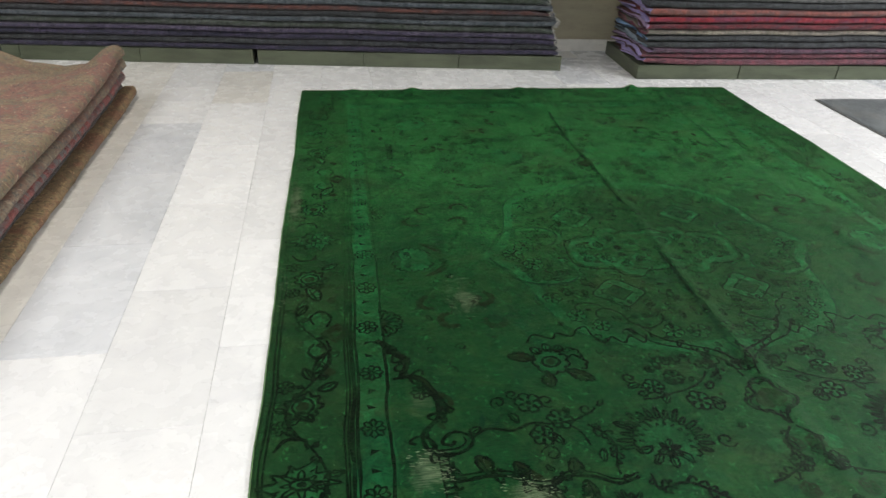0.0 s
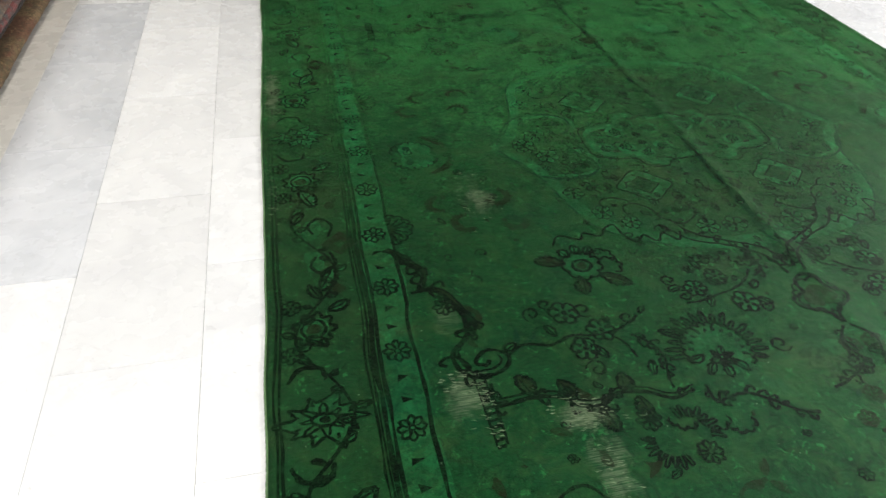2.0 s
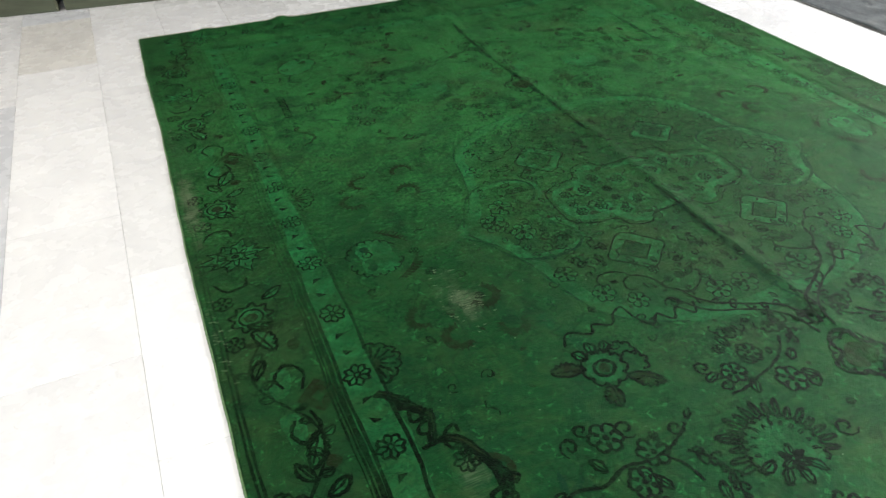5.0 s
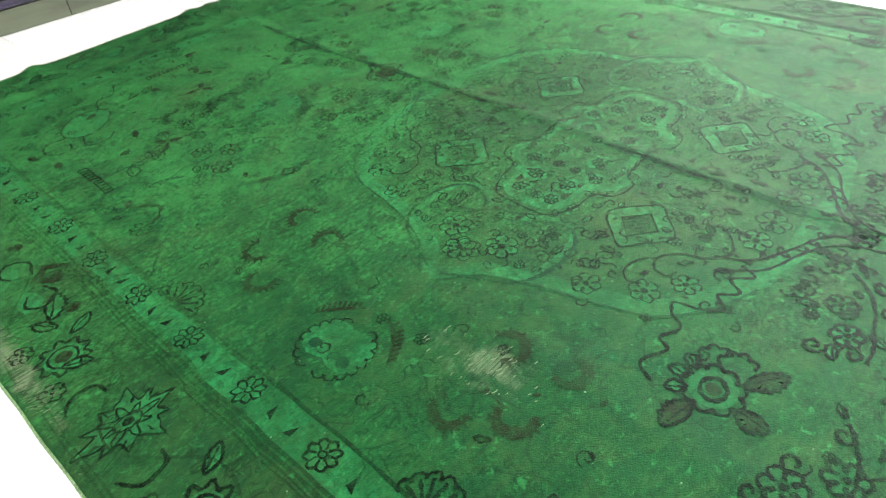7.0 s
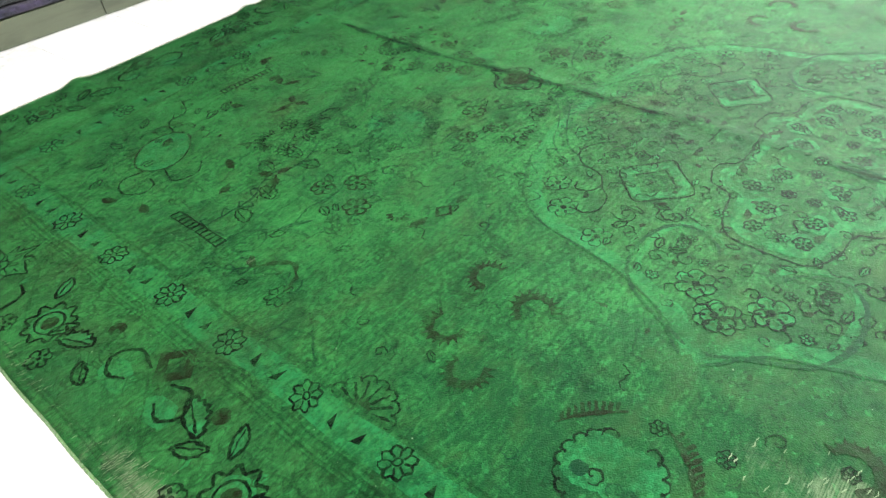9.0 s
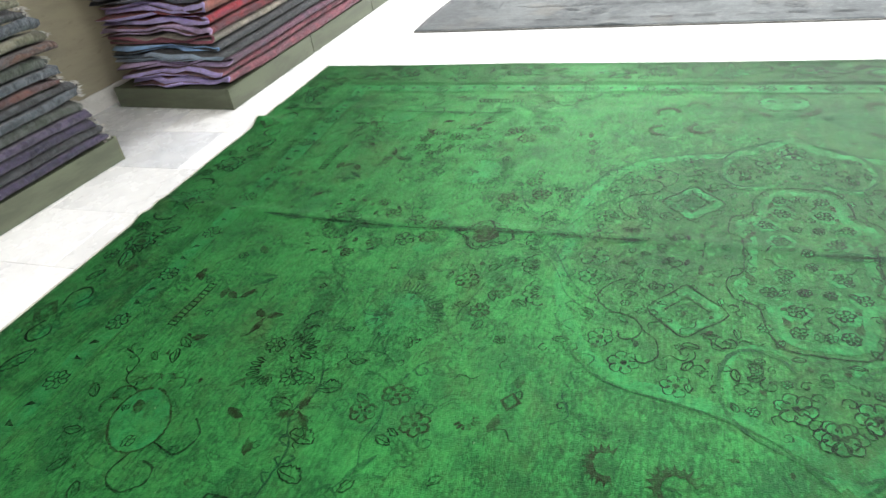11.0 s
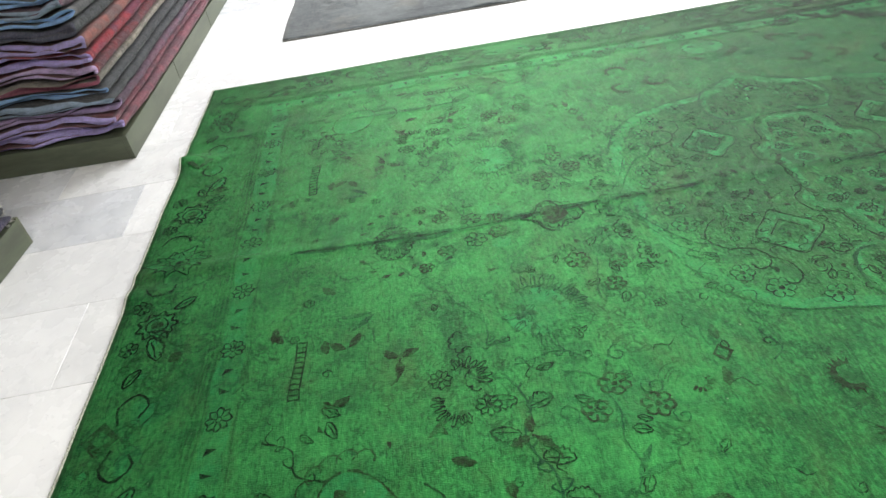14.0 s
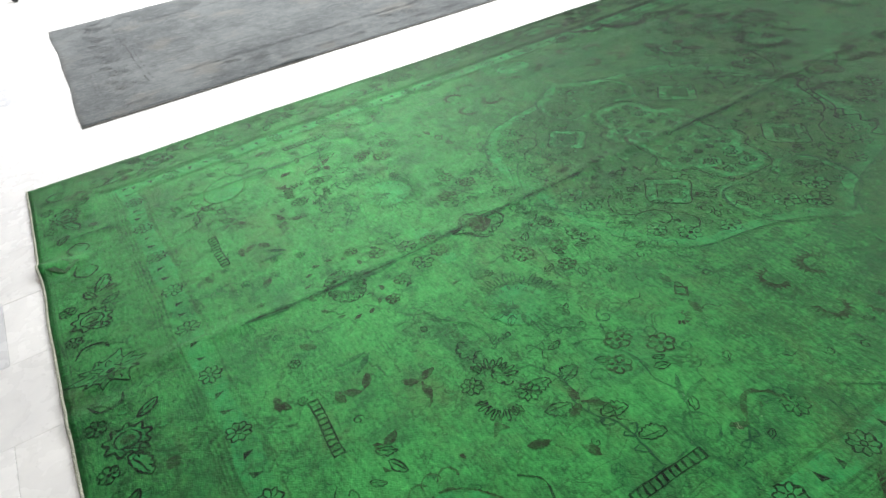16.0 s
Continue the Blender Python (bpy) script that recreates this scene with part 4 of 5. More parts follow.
guard, stripe, rim_dark, rim_light, rim_brown = (Pattern(h) for h in (0.0010, 0.00085, 0.0009, 0.0005, 0.0008))
for k in range(4):
    on = side(k)
    long = k < 2
    s0, s1 = (Y0, Y1) if long else (0.0, W)
    off = 0.283 if long else 0.315
    lo_s, hi_s = s0 + 0.30, s1 - 0.30

    def bm_at(s, d, turn=0.0, size=1.0):
        c, q = math.cos(radians(turn)), math.sin(radians(turn))
        return lambda a, b: on(s + size * (c * a - q * b), d + size * (q * a + c * b))

    def rule(d, w, a=0.0):
        n = 40
        stripe.ribbon([on(s0 + a + (s1 - s0 - 2 * a) * i / n, d + 0.004 * wob(i * 0.4, d, k)) for i in range(n + 1)], w, steps=2)

    light_band = [on(s0 + off - 0.03 + (s1 - s0 - 2 * off + 0.06) * i / 60, off + 0.003 * wob(i * 0.3, 1, k)) for i in range(61)]
    rim_light.ribbon(light_band, 0.060, steps=1)
    for d, w in ((off - 0.068, 0.003), (off - 0.060, 0.003), (off - 0.050, 0.007), (off - 0.038, 0.0055), (off + 0.040, 0.006), (0.018, 0.0035), (0.028, 0.0035)):
        rule(d, w, d)
    # guard: rosettes with paired ticks
    pitch = 0.2055
    n = int((hi_s - lo_s) / pitch)
    start = 2.724 - 7 * pitch if long else 1.24 - 4 * pitch
    for i in range(-3, n + 3):
        s = start + i * pitch
        if not (lo_s - 0.02 < s < hi_s + 0.02):
            continue
        rosette(guard, None, bm_at(s, off), 0.027, 8, 0.0042)
        for q in (-1, 1):
            c = s + pitch / 2 + q * 0.028
            guard.fill([on(c - 0.010 * q, off - 0.014), on(c + 0.008 * q, off - 0.010), on(c + 0.004 * q, off + 0.013)], smooth=False)
    # main border: a waving stem with small leaves behind the larger flowers
    wave = [on(s0 + 0.06 + (s1 - s0 - 0.12) * i / 90, 0.118 + 0.055 * math.sin(i * 0.62 + k)) for i in range(91)]
    stripe.ribbon(wave, 0.0045, steps=2)
    for i in range(2, 89):
        s, d = s0 + 0.06 + (s1 - s0 - 0.12) * i / 90, 0.118 + 0.055 * math.sin(i * 0.62 + k)
        turn = 70 * (1 if i % 2 else -1) + 50 * wob(i * 1.3, k, 2.0)
        leaf(stripe, bm_at(s, d, turn), 0.034 + 0.014 * wob(i * 0.9, k, 5.0), 0.011, rim_light if i % 3 == 0 else None, w=0.0038, solid=i % 5 == 0)
    # palmettes, rings, leaf pairs and diamonds
    period = 1.09 if long else 1.18
    base = 2.22 if long else 1.42
    for i in range(-3, 4):
        c = base + i * period
        for kind, ds, d in (("palm", 0.0, 0.112), ("ring", 0.252, 0.105), ("ring", -0.252, 0.105), ("dia", period / 2, 0.195 if long else 0.065), ("leaf", 0.38, 0.13), ("leaf", -0.38, 0.13)):
            s = c + ds
            if not (s0 + 0.10 < s < s1 - 0.10):
                continue
            if kind == "palm":
                palmette(rim_dark, rim_light, bm_at(s, d, 90), 0.084, 8, 0.0050)
                for q in (-1, 1):
                    rim_dark.ribbon([bm_at(s, d)(q * 0.10, -0.07), bm_at(s, d)(q * 0.135, -0.045), bm_at(s, d)(q * 0.13, 0.0), bm_at(s, d)(q * 0.10, 0.01)], 0.008, taper=0.4)
            elif kind == "ring":
                ring_flower(rim_dark, rim_brown, rim_light, bm_at(s, d), 0.046)
                for q in (-1, 1):
                    leaf(rim_dark, bm_at(s + q * 0.055, d + 0.035, 60 * q), 0.060, 0.016, rim_light, w=0.0055)
                    six_petal(rim_dark, None, bm_at(s + q * 0.075, d - 0.055), 0.024, 0.004)
            elif kind == "dia":
                face = bm_at(s, d)
                inward = 1 if long else -1

                def m(a, b):
                    return face(a, b * inward)

                rim_brown.ribbon([m(0.034, 0), m(0, 0.034), m(-0.034, 0), m(0, -0.034)], 0.024, closed=True, smooth=False)
                for q in (-1, 1):
                    rim_dark.ribbon([m(q * 0.03, -0.03), m(q * 0.08, -0.02), m(q * 0.11, -0.055), m(q * 0.08, -0.085), m(q * 0.045, -0.07)], 0.007, taper=0.3)
                    rim_light.fill([m(q * 0.03, -0.06), m(q * 0.09, -0.05), m(q * 0.10, -0.09), m(q * 0.03, -0.10)])
            else:
                q = 1 if ds > 0 else -1
                leaf(rim_dark, bm_at(s, d, 25 * q), 0.085, 0.022, rim_light, teeth=1, w=0.006)
                leaf(rim_dark, bm_at(s + 0.02 * q, d - 0.03, 180 - 30 * q), 0.06, 0.016, None, w=0.0055)
                rim_brown.fill(arc(bm_at(s, d + 0.045), 0.016, 0, 320, 6))

# folds left from storage: their crease shade is painted in as dark ribbons
for cx, a, b, w in ((1.408, 1.45, 3.45, 0.034), (2.20, 3.0, 3.78, 0.022)):
    s = a
    while s < b:
        step = 0.16 + 0.12 * abs(wob(s, cx, 1.0, 5.0))
        line = [(cx - 0.014 + 0.02 * wob(q, 7.1, 0, 1.1) + 0.004 * wob(q, cx, 0, 9.0), q) for q in (s, s + step * 0.33, s + step * 0.66, s + step)]
        if wob(s, cx, 6.0, 3.1) > -0.35:
            teal.ribbon(line, w * (0.5 + 0.9 * abs(wob(s, 2.0, 3.0, 4.0))), taper=0.9, rag=0.002)
            if cx < 2 and s > 1.6 and wob(s, cx, 9.0, 4.0) > -0.3:
                faint.ribbon(line, 0.006, taper=0.8, rag=0.002)
        s += step * 0.8

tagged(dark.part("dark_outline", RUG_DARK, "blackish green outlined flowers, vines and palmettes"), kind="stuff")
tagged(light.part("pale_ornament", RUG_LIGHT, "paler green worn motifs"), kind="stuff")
tagged(brown.part("brown_ornament", RUG_BROWN, "brownish toothed flowers, diamonds and leaves"), kind="stuff")
tagged(faint.part("faded_outline_fold_shade", RUG_FAINT, "almost worn-out vines and flowers, thin painted fold shade"), kind="stuff")
tagged(teal.part("bluish_ornament_fold_shade", RUG_TEAL, "deep bluish green leaves, contours and painted fold shade"), kind="stuff")
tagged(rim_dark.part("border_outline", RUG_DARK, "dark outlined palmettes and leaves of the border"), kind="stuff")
tagged(rim_light.part("border_pale_ornament", RUG_LIGHT, "paler green flowers and guard stripe"), kind="stuff")
tagged(rim_brown.part("border_brown_ornament", RUG_BROWN, "brown diamonds and flower hearts of the border"), kind="stuff")
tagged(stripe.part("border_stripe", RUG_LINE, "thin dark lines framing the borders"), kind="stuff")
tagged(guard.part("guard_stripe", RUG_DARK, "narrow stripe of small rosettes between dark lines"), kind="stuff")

# bare warp where the pile is gone: bundles of short pale threads
threads = Pattern(0.0014)
WORN = [(0.593, 1.817, 0.10, 0.17, 14), (0.640, 1.050, 0.11, 0.080, 26), (0.443, 1.100, 0.045, 0.20, 14), (0.389, 1.178, 0.06, 0.06, 8), (0.653, 0.915, 0.05, 0.11, 8),
        (0.035, 2.62, 0.05, 0.14, 50), (0.03, 2.42, 0.05, 0.12, 44), (0.44, 2.872, 0.008, 0.008, 8), (0.02, 1.95, 0.03, 0.30, 12), (0.025, 3.0, 0.03, 0.30, 12), (0.03, 0.93, 0.05, 0.06, 14)]
rng = random.Random(5)
for cx, cy, lx, ly, count in WORN:
    for _ in range(count * 3):
        x, y = rng.gauss(cx, lx * 0.30), rng.gauss(cy, ly * 0.30)
        if x < 0.004:
            continue
        y = round(y / 0.0042) * 0.0042 - 0.16 * (x - cx)
        half = rng.uniform(0.003, 0.008)
        threads.ribbon([(x - half, y + half * 0.16), (x, y), (x + half, y - half * 0.16)], rng.uniform(0.0008, 0.0015), taper=0.7, steps=2)
tagged(threads.part("worn_threads", RUG_THREAD, "bare whitish warp threads in worn patches"), kind="stuff")


def cord(name, pts, radius, mat, parent, label=""):
    """A round overcast edge: a tube along the points."""
    verts, faces = [], []
    n = 6
    for i, p in enumerate(pts):
        p = Vector(p)
        d = (Vector(pts[min(i + 1, len(pts) - 1)]) - Vector(pts[max(i - 1, 0)])).normalized()
        s = d.cross(Vector((0, 0, 1))).normalized()
        r = radius * (1 + 0.25 * (i % 2))
        for k in range(n):
            a = 2 * math.pi * k / n
            verts.append(p + s * (r * math.cos(a)) + Vector((0, 0, r * math.sin(a))))
        if i:
            for k in range(n):
                a, b = (i - 1) * n + k, (i - 1) * n + (k + 1) % n
                faces.append((a, b, b + n, a + n))
    return part(name, mesh_of(name, [tuple(v) for v in verts], faces, [mat]), parent, label)


for name, xe in (("side_cord", -0.001), ("side_cord", W + 0.001)):
    pts = []
    for i in range(500):
        y = Y0 + (Y1 - Y0) * i / 499
        x = min(max(xe, 0), W)
        ex, ey = rug_edge(x, y)
        pts.append((ex + (xe - x), ey, max(0.004, rug_height(ex, ey) - 0.005)))
    cord(name, pts, 0.0038, RUG_CORD, rug, "green overcast side cord")

# pale selvage and stubby fringe on the two short ends
for yend, q in ((Y1, 1), (Y0, -1)):
    pts = []
    for i in range(360):
        x = W * i / 359
        ex, ey = rug_edge(x, yend)
        pts.append((ex, ey + 0.003 * q, max(0.005, rug_height(ex, ey) - 0.003)))
    cord("end_selvage", pts, 0.0045, SELVAGE, rug, "off-white woven end selvage")
    fv, ff = [], []
    rg = random.Random(17)
    for i in range(0, 359):
        for _ in range(2):
            x, y, z = pts[i]
            x += rg.uniform(-0.004, 0.004)
            ln, k, t = rg.uniform(0.003, 0.013), len(fv), rg.uniform(0.0006, 0.0012)
            fv += [(x - t, y, z), (x + t, y, z), (x, y, z + t), (x + rg.uniform(-0.005, 0.005), y + q * ln, max(0.001, z - 0.006))]
            ff += [(k, k + 1, k + 3), (k + 1, k + 2, k + 3), (k + 2, k, k + 3)]
    tagged(part("end_fringe", mesh_of("end_fringe", fv, ff, [SELVAGE]), rug, "stubby off-white end fringe"), kind="stuff")


# ---- the grey rug ----
GX0, GX1, GY0, GY1 = 3.195, 5.12, 0.62, 3.755


def grey_height(x, y):
    h = 0.008 + 0.0015 * wob(x, y, 4.0, 2.5)
    h += 0.012 * math.exp(-((y - GY1) / 0.05) ** 2 - ((x - 4.95) / 0.07) ** 2) + 0.010 * math.exp(-((x - GX0) / 0.05) ** 2 - ((y - 2.75) / 0.08) ** 2)
    return h


def grey_edge(x, y):
    u, v = (x - GX0) / (GX1 - GX0) * 2 - 1, (y - GY0) / (GY1 - GY0) * 2 - 1
    return x + 0.012 * wob(y, 2.2, 6.0, 1.4) * abs(u) ** 6 - 0.015 * (GY1 - y) / 3.1, y + 0.014 * wob(x, 8.8, 1.0, 2.4) * abs(v) ** 8 - 0.02 * (x - GX0) / 2.0


def grey_pile(name, role):
    n = Nodes(name, rough=0.95, sheen=0.2)
    flat = n.place()
    big, mid, small = n.noise(flat, 2.0, 4, 0.6, 0.5), n.noise(flat, 11, 5, 0.7, 1.0), n.noise(flat, 60, 4, 0.7)
    weave = n.noise(n.place((30, 3, 1)), 1.0, 4, 0.7)
    t = n.maths("ADD", n.maths("MULTIPLY", big, 0.6), n.maths("MULTIPLY", mid, 0.6))
    t = n.maths("ADD", t, n.maths("MULTIPLY", weave, 0.42))
    t = n.maths("ADD", t, n.maths("MULTIPLY", n.maths("SUBTRACT", small, 0.5), 0.35))
    c = n.mix(n.remap(t, 0.60, 1.02), (0.022, 0.030, 0.035), (0.100, 0.113, 0.116))
    c = n.mix(n.maths("MULTIPLY", n.remap(n.noise(n.place((9, 3, 1)), 6, 5, 0.8), 0.54, 0.66), 0.50), c, (0.22, 0.23, 0.235))
    c = n.mix(n.maths("MULTIPLY", n.remap(n.noise(flat, 3.3, 3), 0.55, 0.7), 0.35), c, (0.13, 0.12, 0.10))
    if role == "dark":
        c = n.mix(n.maths("SUBTRACT", 0.9, n.maths("MULTIPLY", n.remap(mid, 0.4, 0.6), 0.6)), c, (0.012, 0.016, 0.020))
    return n.done(c, n.maths("ADD", small, n.maths("MULTIPLY", weave, 0.5)), 0.5, 0.003)


grey_rug = tagged(new("faded_grey_rug"), "faded slate grey overdyed rug lying flat on marble floor", "rug")
GREY_FIELD, GREY_DARK = grey_pile("grey_pile", "field"), grey_pile("grey_outline", "dark")
flat_rug("wool_surface", GX0, GX1, GY0, GY1, 0.03, grey_height, grey_edge, GREY_FIELD, grey_rug)
gp = Pattern(0.0016, grey_height, grey_edge)
for d, w in ((0.115, 0.008), (0.135, 0.005), (0.36, 0.010), (0.385, 0.006)):
    for k in range(4):
        pts = []
        for i in range(31):
            t = i / 30
            x = (GX0 + d, GX1 - d)[k] if k < 2 else GX0 + d + (GX1 - GX0 - 2 * d) * t
            y = GY0 + d + (GY1 - GY0 - 2 * d) * t if k < 2 else (GY0 + d, GY1 - d)[k - 2]
            pts.append((x, y))
        for i in range(0, 30, 2 if w < 0.009 else 1):
            if wob(i * 0.37, d * 9, k * 3.0) > -0.22:
                gp.ribbon([pts[i], pts[i + 1]], w, steps=3)
for i in range(9):
    y = GY0 + 0.42 + i * 0.30
    for x, q in ((GX0 + 0.25, 1), (GX1 - 0.25, -1)):
        if wob(y, x, 3.0, 4.0) > 0.12:
            rosette(gp, None, spot(x, y), 0.045, 7, 0.006)
            leaf(gp, spot(x + 0.02, y + 0.10, 60 * q), 0.08, 0.02, w=0.006)
for i in range(6):
    x = GX0 + 0.40 + i * 0.25
    rosette(gp, None, spot(x, GY1 - 0.25), 0.045, 7, 0.006)
    leaf(gp, spot(x + 0.09, GY1 - 0.23, 40), 0.08, 0.02, teeth=1, w=0.006)
tagged(gp.part("faint_border", GREY_DARK, "dark broken border lines and flowers", grey_rug), kind="stuff")
for name, xe in (("side_cord", GX0), ("side_cord", GX1)):
    pts = []
    for i in range(200):
        y = GY0 + (GY1 - GY0) * i / 199
        pts.append((*grey_edge(xe, y), 0.0045))
    cord(name, pts, 0.0035, edge_wool("grey_cord", (0.20, 0.20, 0.19)), grey_rug, "grey overcast side cord")


# ---- plinths ----
def plinth(x, y, turn, spans, depth, height, label):
    """A low painted platform: fascia boards with open joints, end board, top."""
    ob = tagged(new("display_plinth"), label, "plinth")
    ob.matrix_world = pose(x, y, 0, 0, 0, turn)
    a, b = spans[0][0], spans[-1][1]
    for s0, s1 in spans:
        part("fascia_board", box_mesh("fascia_board", (s0, 0, 0.002), (s1, 0.018, height), PLINTH_PAINT, 0.002), ob)
    for s in (a, b - 0.018):
        part("end_board", box_mesh("end_board", (s, 0.019, 0.002), (s + 0.018, depth, height), PLINTH_PAINT, 0.002), ob)
    part("top_board", box_mesh("top_board", (a + 0.019, 0.019, height - 0.016), (b - 0.019, depth, height - 0.003), PLINTH_PAINT, 0.0015), ob)
    part("corner_post", box_mesh("corner_post", (b + 0.0005, 0.001, 0.0), (b + 0.012, 0.030, height + 0.004), PLINTH_EDGE, 0.002), ob)
    part("back_board", box_mesh("back_board", (a + 0.019, depth - 0.018, 0.002), (b - 0.019, depth - 0.001, height - 0.017), PLINTH_PAINT), ob)
    return ob


PL = 0.094
LEFT_TURN, RIGHT_TURN = -5.0, -1.6
plinth(-0.315, 4.616, LEFT_TURN, ((0.006, 0.705), (0.708, 1.345), (1.348, 2.036)), 0.36, PL, "low olive green painted wooden plinth under dark folded rugs")
plinth(-2.614, 4.817, LEFT_TURN, ((0.0, 0.79), (0.793, 1.55), (1.553, 2.270)), 0.30, PL, "low olive green painted wooden plinth with a dark gap beside it")
plinth(2.192, 4.232, RIGHT_TURN, ((0.0, 0.715), (0.722, 1.435), (1.442, 2.12), (2.127, 2.83), (2.837, 3.55)), 0.655, PL, "low olive green painted wooden plinth under red and grey rugs")


# ---- folded rugs ----
def folded_rug(label, m, length, depth, plies, ply, mats, seed, group, rise=None, ragged=0.02, fine=(1, 1), fringe=None, droop=0.0, name="folded_rug", limp=0.55):
    """A rug folded on itself: a serpentine sheet, its loops to the front (local -y), its cut ends across x."""
    ob = tagged(new(name), label, "rug", group)
    ob.matrix_world = m
    line = []
    r = ply / 2
    back = depth - r - 0.01
    for p in range(plies):
        z = (p + 0.5) * ply
        stops = [0.0, 0.02, 0.05, 0.11, 0.2, 0.32, 0.45, 0.6, 0.8, 1.0]
        run = [(r + (back - r) * t, z) for t in stops]
        line += run[::-1] if p % 2 == 0 else run
        if p + 1 < plies:
            at_front = p % 2 == 0
            c = r if at_front else back
            for k in range(1, 6):
                a = math.pi * k / 6
                line.append((c - (r * math.sin(a) if at_front else -r * math.sin(a)), z + r - r * math.cos(a)))
    thick = ply * 0.68
    n = len(line)
    sides = []
    for i in range(n):
        a, b = Vector(line[max(i - 1, 0)]), Vector(line[min(i + 1, n - 1)])
        d = (b - a).normalized()
        sides.append(Vector((-d.y, d.x)) * thick / 2)
    cuts = sorted(set([0.0, 0.006, 0.015, 0.03, 0.06, 0.10, 0.15] + [0.22 + (length - 0.44) * i / max(4, int(length / 0.04)) for i in range(max(4, int(length / 0.04)) + 1)] + [length - q for q in (0.15, 0.10, 0.06, 0.03, 0.015, 0.006, 0.0)]))
    verts, faces, index = [], [], []
    ring = 2 * n
    rise = rise or (lambda u, v, w: 0.0)
    for u in cuts:
        for s in (1, -1):
            for i in (range(n) if s == 1 else range(n - 1, -1, -1)):
                v, w = line[i][0] + s * sides[i].x, line[i][1] + s * sides[i].y
                e = 1 - 2 * u / length
                shift = ragged * wob(v * 5, w * 30, seed) * abs(e) ** 3
                bulge = 0.010 * wob(u * 1.7, w * 9, seed + 3) * math.exp(-v / 0.15) + 0.003 * wob(u * 9, w * 30, seed) + 0.0042 * wob(u * 24, w * 40, seed + 7) * math.exp(-v / 0.03)
                sag = 0.10 * ply * wob(u * 2.4, v * 3, seed + 9) + 0.016 * wob(u * 6, v * 6 + w * 14, seed + 5) * abs(e) ** 12
                leaf_no = int(w / ply)
                sag += limp * ply * (wob(v * 7 + leaf_no * 3.3, seed, leaf_no * 1.7) + 0.5 * wob(v * 19 + leaf_no * 5.1, seed, leaf_no * 2.9)) * abs(e) ** 14
                sag -= droop * math.exp(-(length - u) / 0.05) * (0.6 + 0.6 * wob(v * 6, seed, 2.0))
                verts.append((u + shift, v + bulge, max(0.001, w + sag + rise(u, v, w))))
    for c in range(len(cuts) - 1):
        for k in range(ring):
            a, b = c * ring + k, c * ring + (k + 1) % ring
            faces.append((a, a + ring, b + ring, b))
            index.append(0)
    last = (len(cuts) - 1) * ring
    for i in range(n - 1):
        q = ring - 1 - i
        faces.append((i, i + 1, q - 1, q))
        faces.append((last + i, last + q, last + q - 1, last + i + 1))
        index += [1, 1]
    part("folded_sheet", mesh_of("folded_sheet", verts, faces, list(mats[:2]), index), ob)
    if fringe:
        fv, ff = [], []
        rg = random.Random(seed)
        for i in range(0, n, 1):
            for _ in range(3):
                v, w = line[i][0] + rg.uniform(-0.01, 0.01), line[i][1] + rg.uniform(-0.3, 0.3) * ply
                ln, fall = rg.uniform(0.006, 0.026), rg.uniform(0.002, 0.014)
                k = len(fv)
                u = length + ragged * wob(v * 5, w * 30, seed) - 0.004
                q = rg.uniform(0.0015, 0.004)
                for a, dv, dw in ((0, -q, -q), (0, q, -q), (0, 0, q)):
                    fv.append((u + a, v + dv, w + dw))
                fv.append((u + ln, v + rg.uniform(-0.006, 0.006), max(0.002, w - fall)))
                ff += [(k, k + 1, k + 3), (k + 1, k + 2, k + 3), (k + 2, k, k + 3)]
        tagged(part("fringe", mesh_of("fringe", fv, ff, [fringe]), ob, "frayed whitish end threads"), kind="stuff")
    return ob


DYES = dict(navy=((0.020, 0.020, 0.045), (0.045, 0.035, 0.075)), coal=((0.022, 0.025, 0.030), (0.050, 0.055, 0.062)), violet=((0.045, 0.035, 0.075), (0.085, 0.070, 0.120)),
            slate=((0.055, 0.070, 0.085), (0.095, 0.110, 0.130)), moss=((0.045, 0.060, 0.045), (0.075, 0.085, 0.080)), brick=((0.130, 0.050, 0.042), (0.070, 0.045, 0.050)),
            olive=((0.130, 0.130, 0.090), (0.180, 0.175, 0.130)), rust=((0.110, 0.060, 0.045), (0.060, 0.055, 0.060)), rose=((0.215, 0.062, 0.085), (0.120, 0.045, 0.065)),
            mauve=((0.150, 0.062, 0.100), (0.080, 0.050, 0.080)), crimson=((0.300, 0.018, 0.034), (0.140, 0.022, 0.055)), ruby=((0.170, 0.018, 0.028), (0.075, 0.022, 0.035)),
            salmon=((0.270, 0.085, 0.070), (0.130, 0.070, 0.070)), cream=((0.330, 0.290, 0.235), (0.230, 0.200, 0.180)), ash=((0.080, 0.082, 0.085), (0.120, 0.115, 0.120)), teal=((0.060, 0.085, 0.090), (0.090, 0.100, 0.105)))
DYED = {k: woven(k + "_wool", a, b) for k, (a, b) in DYES.items()}
ENDS = {k: edge_wool(k + "_end", c) for k, c in dict(lavender=(0.52, 0.42, 0.84), lilac=(0.58, 0.42, 0.70), sky=(0.27, 0.48, 0.84), steel=(0.32, 0.42, 0.56), blue=(0.20, 0.32, 0.56), pale=(0.64, 0.64, 0.70), ink=(0.07, 0.07, 0.12),
                                                       grey=(0.28, 0.29, 0.30), wine=(0.28, 0.06, 0.11)).items()}
FRAY = edge_wool("white_fringe", (0.62, 0.60, 0.55))

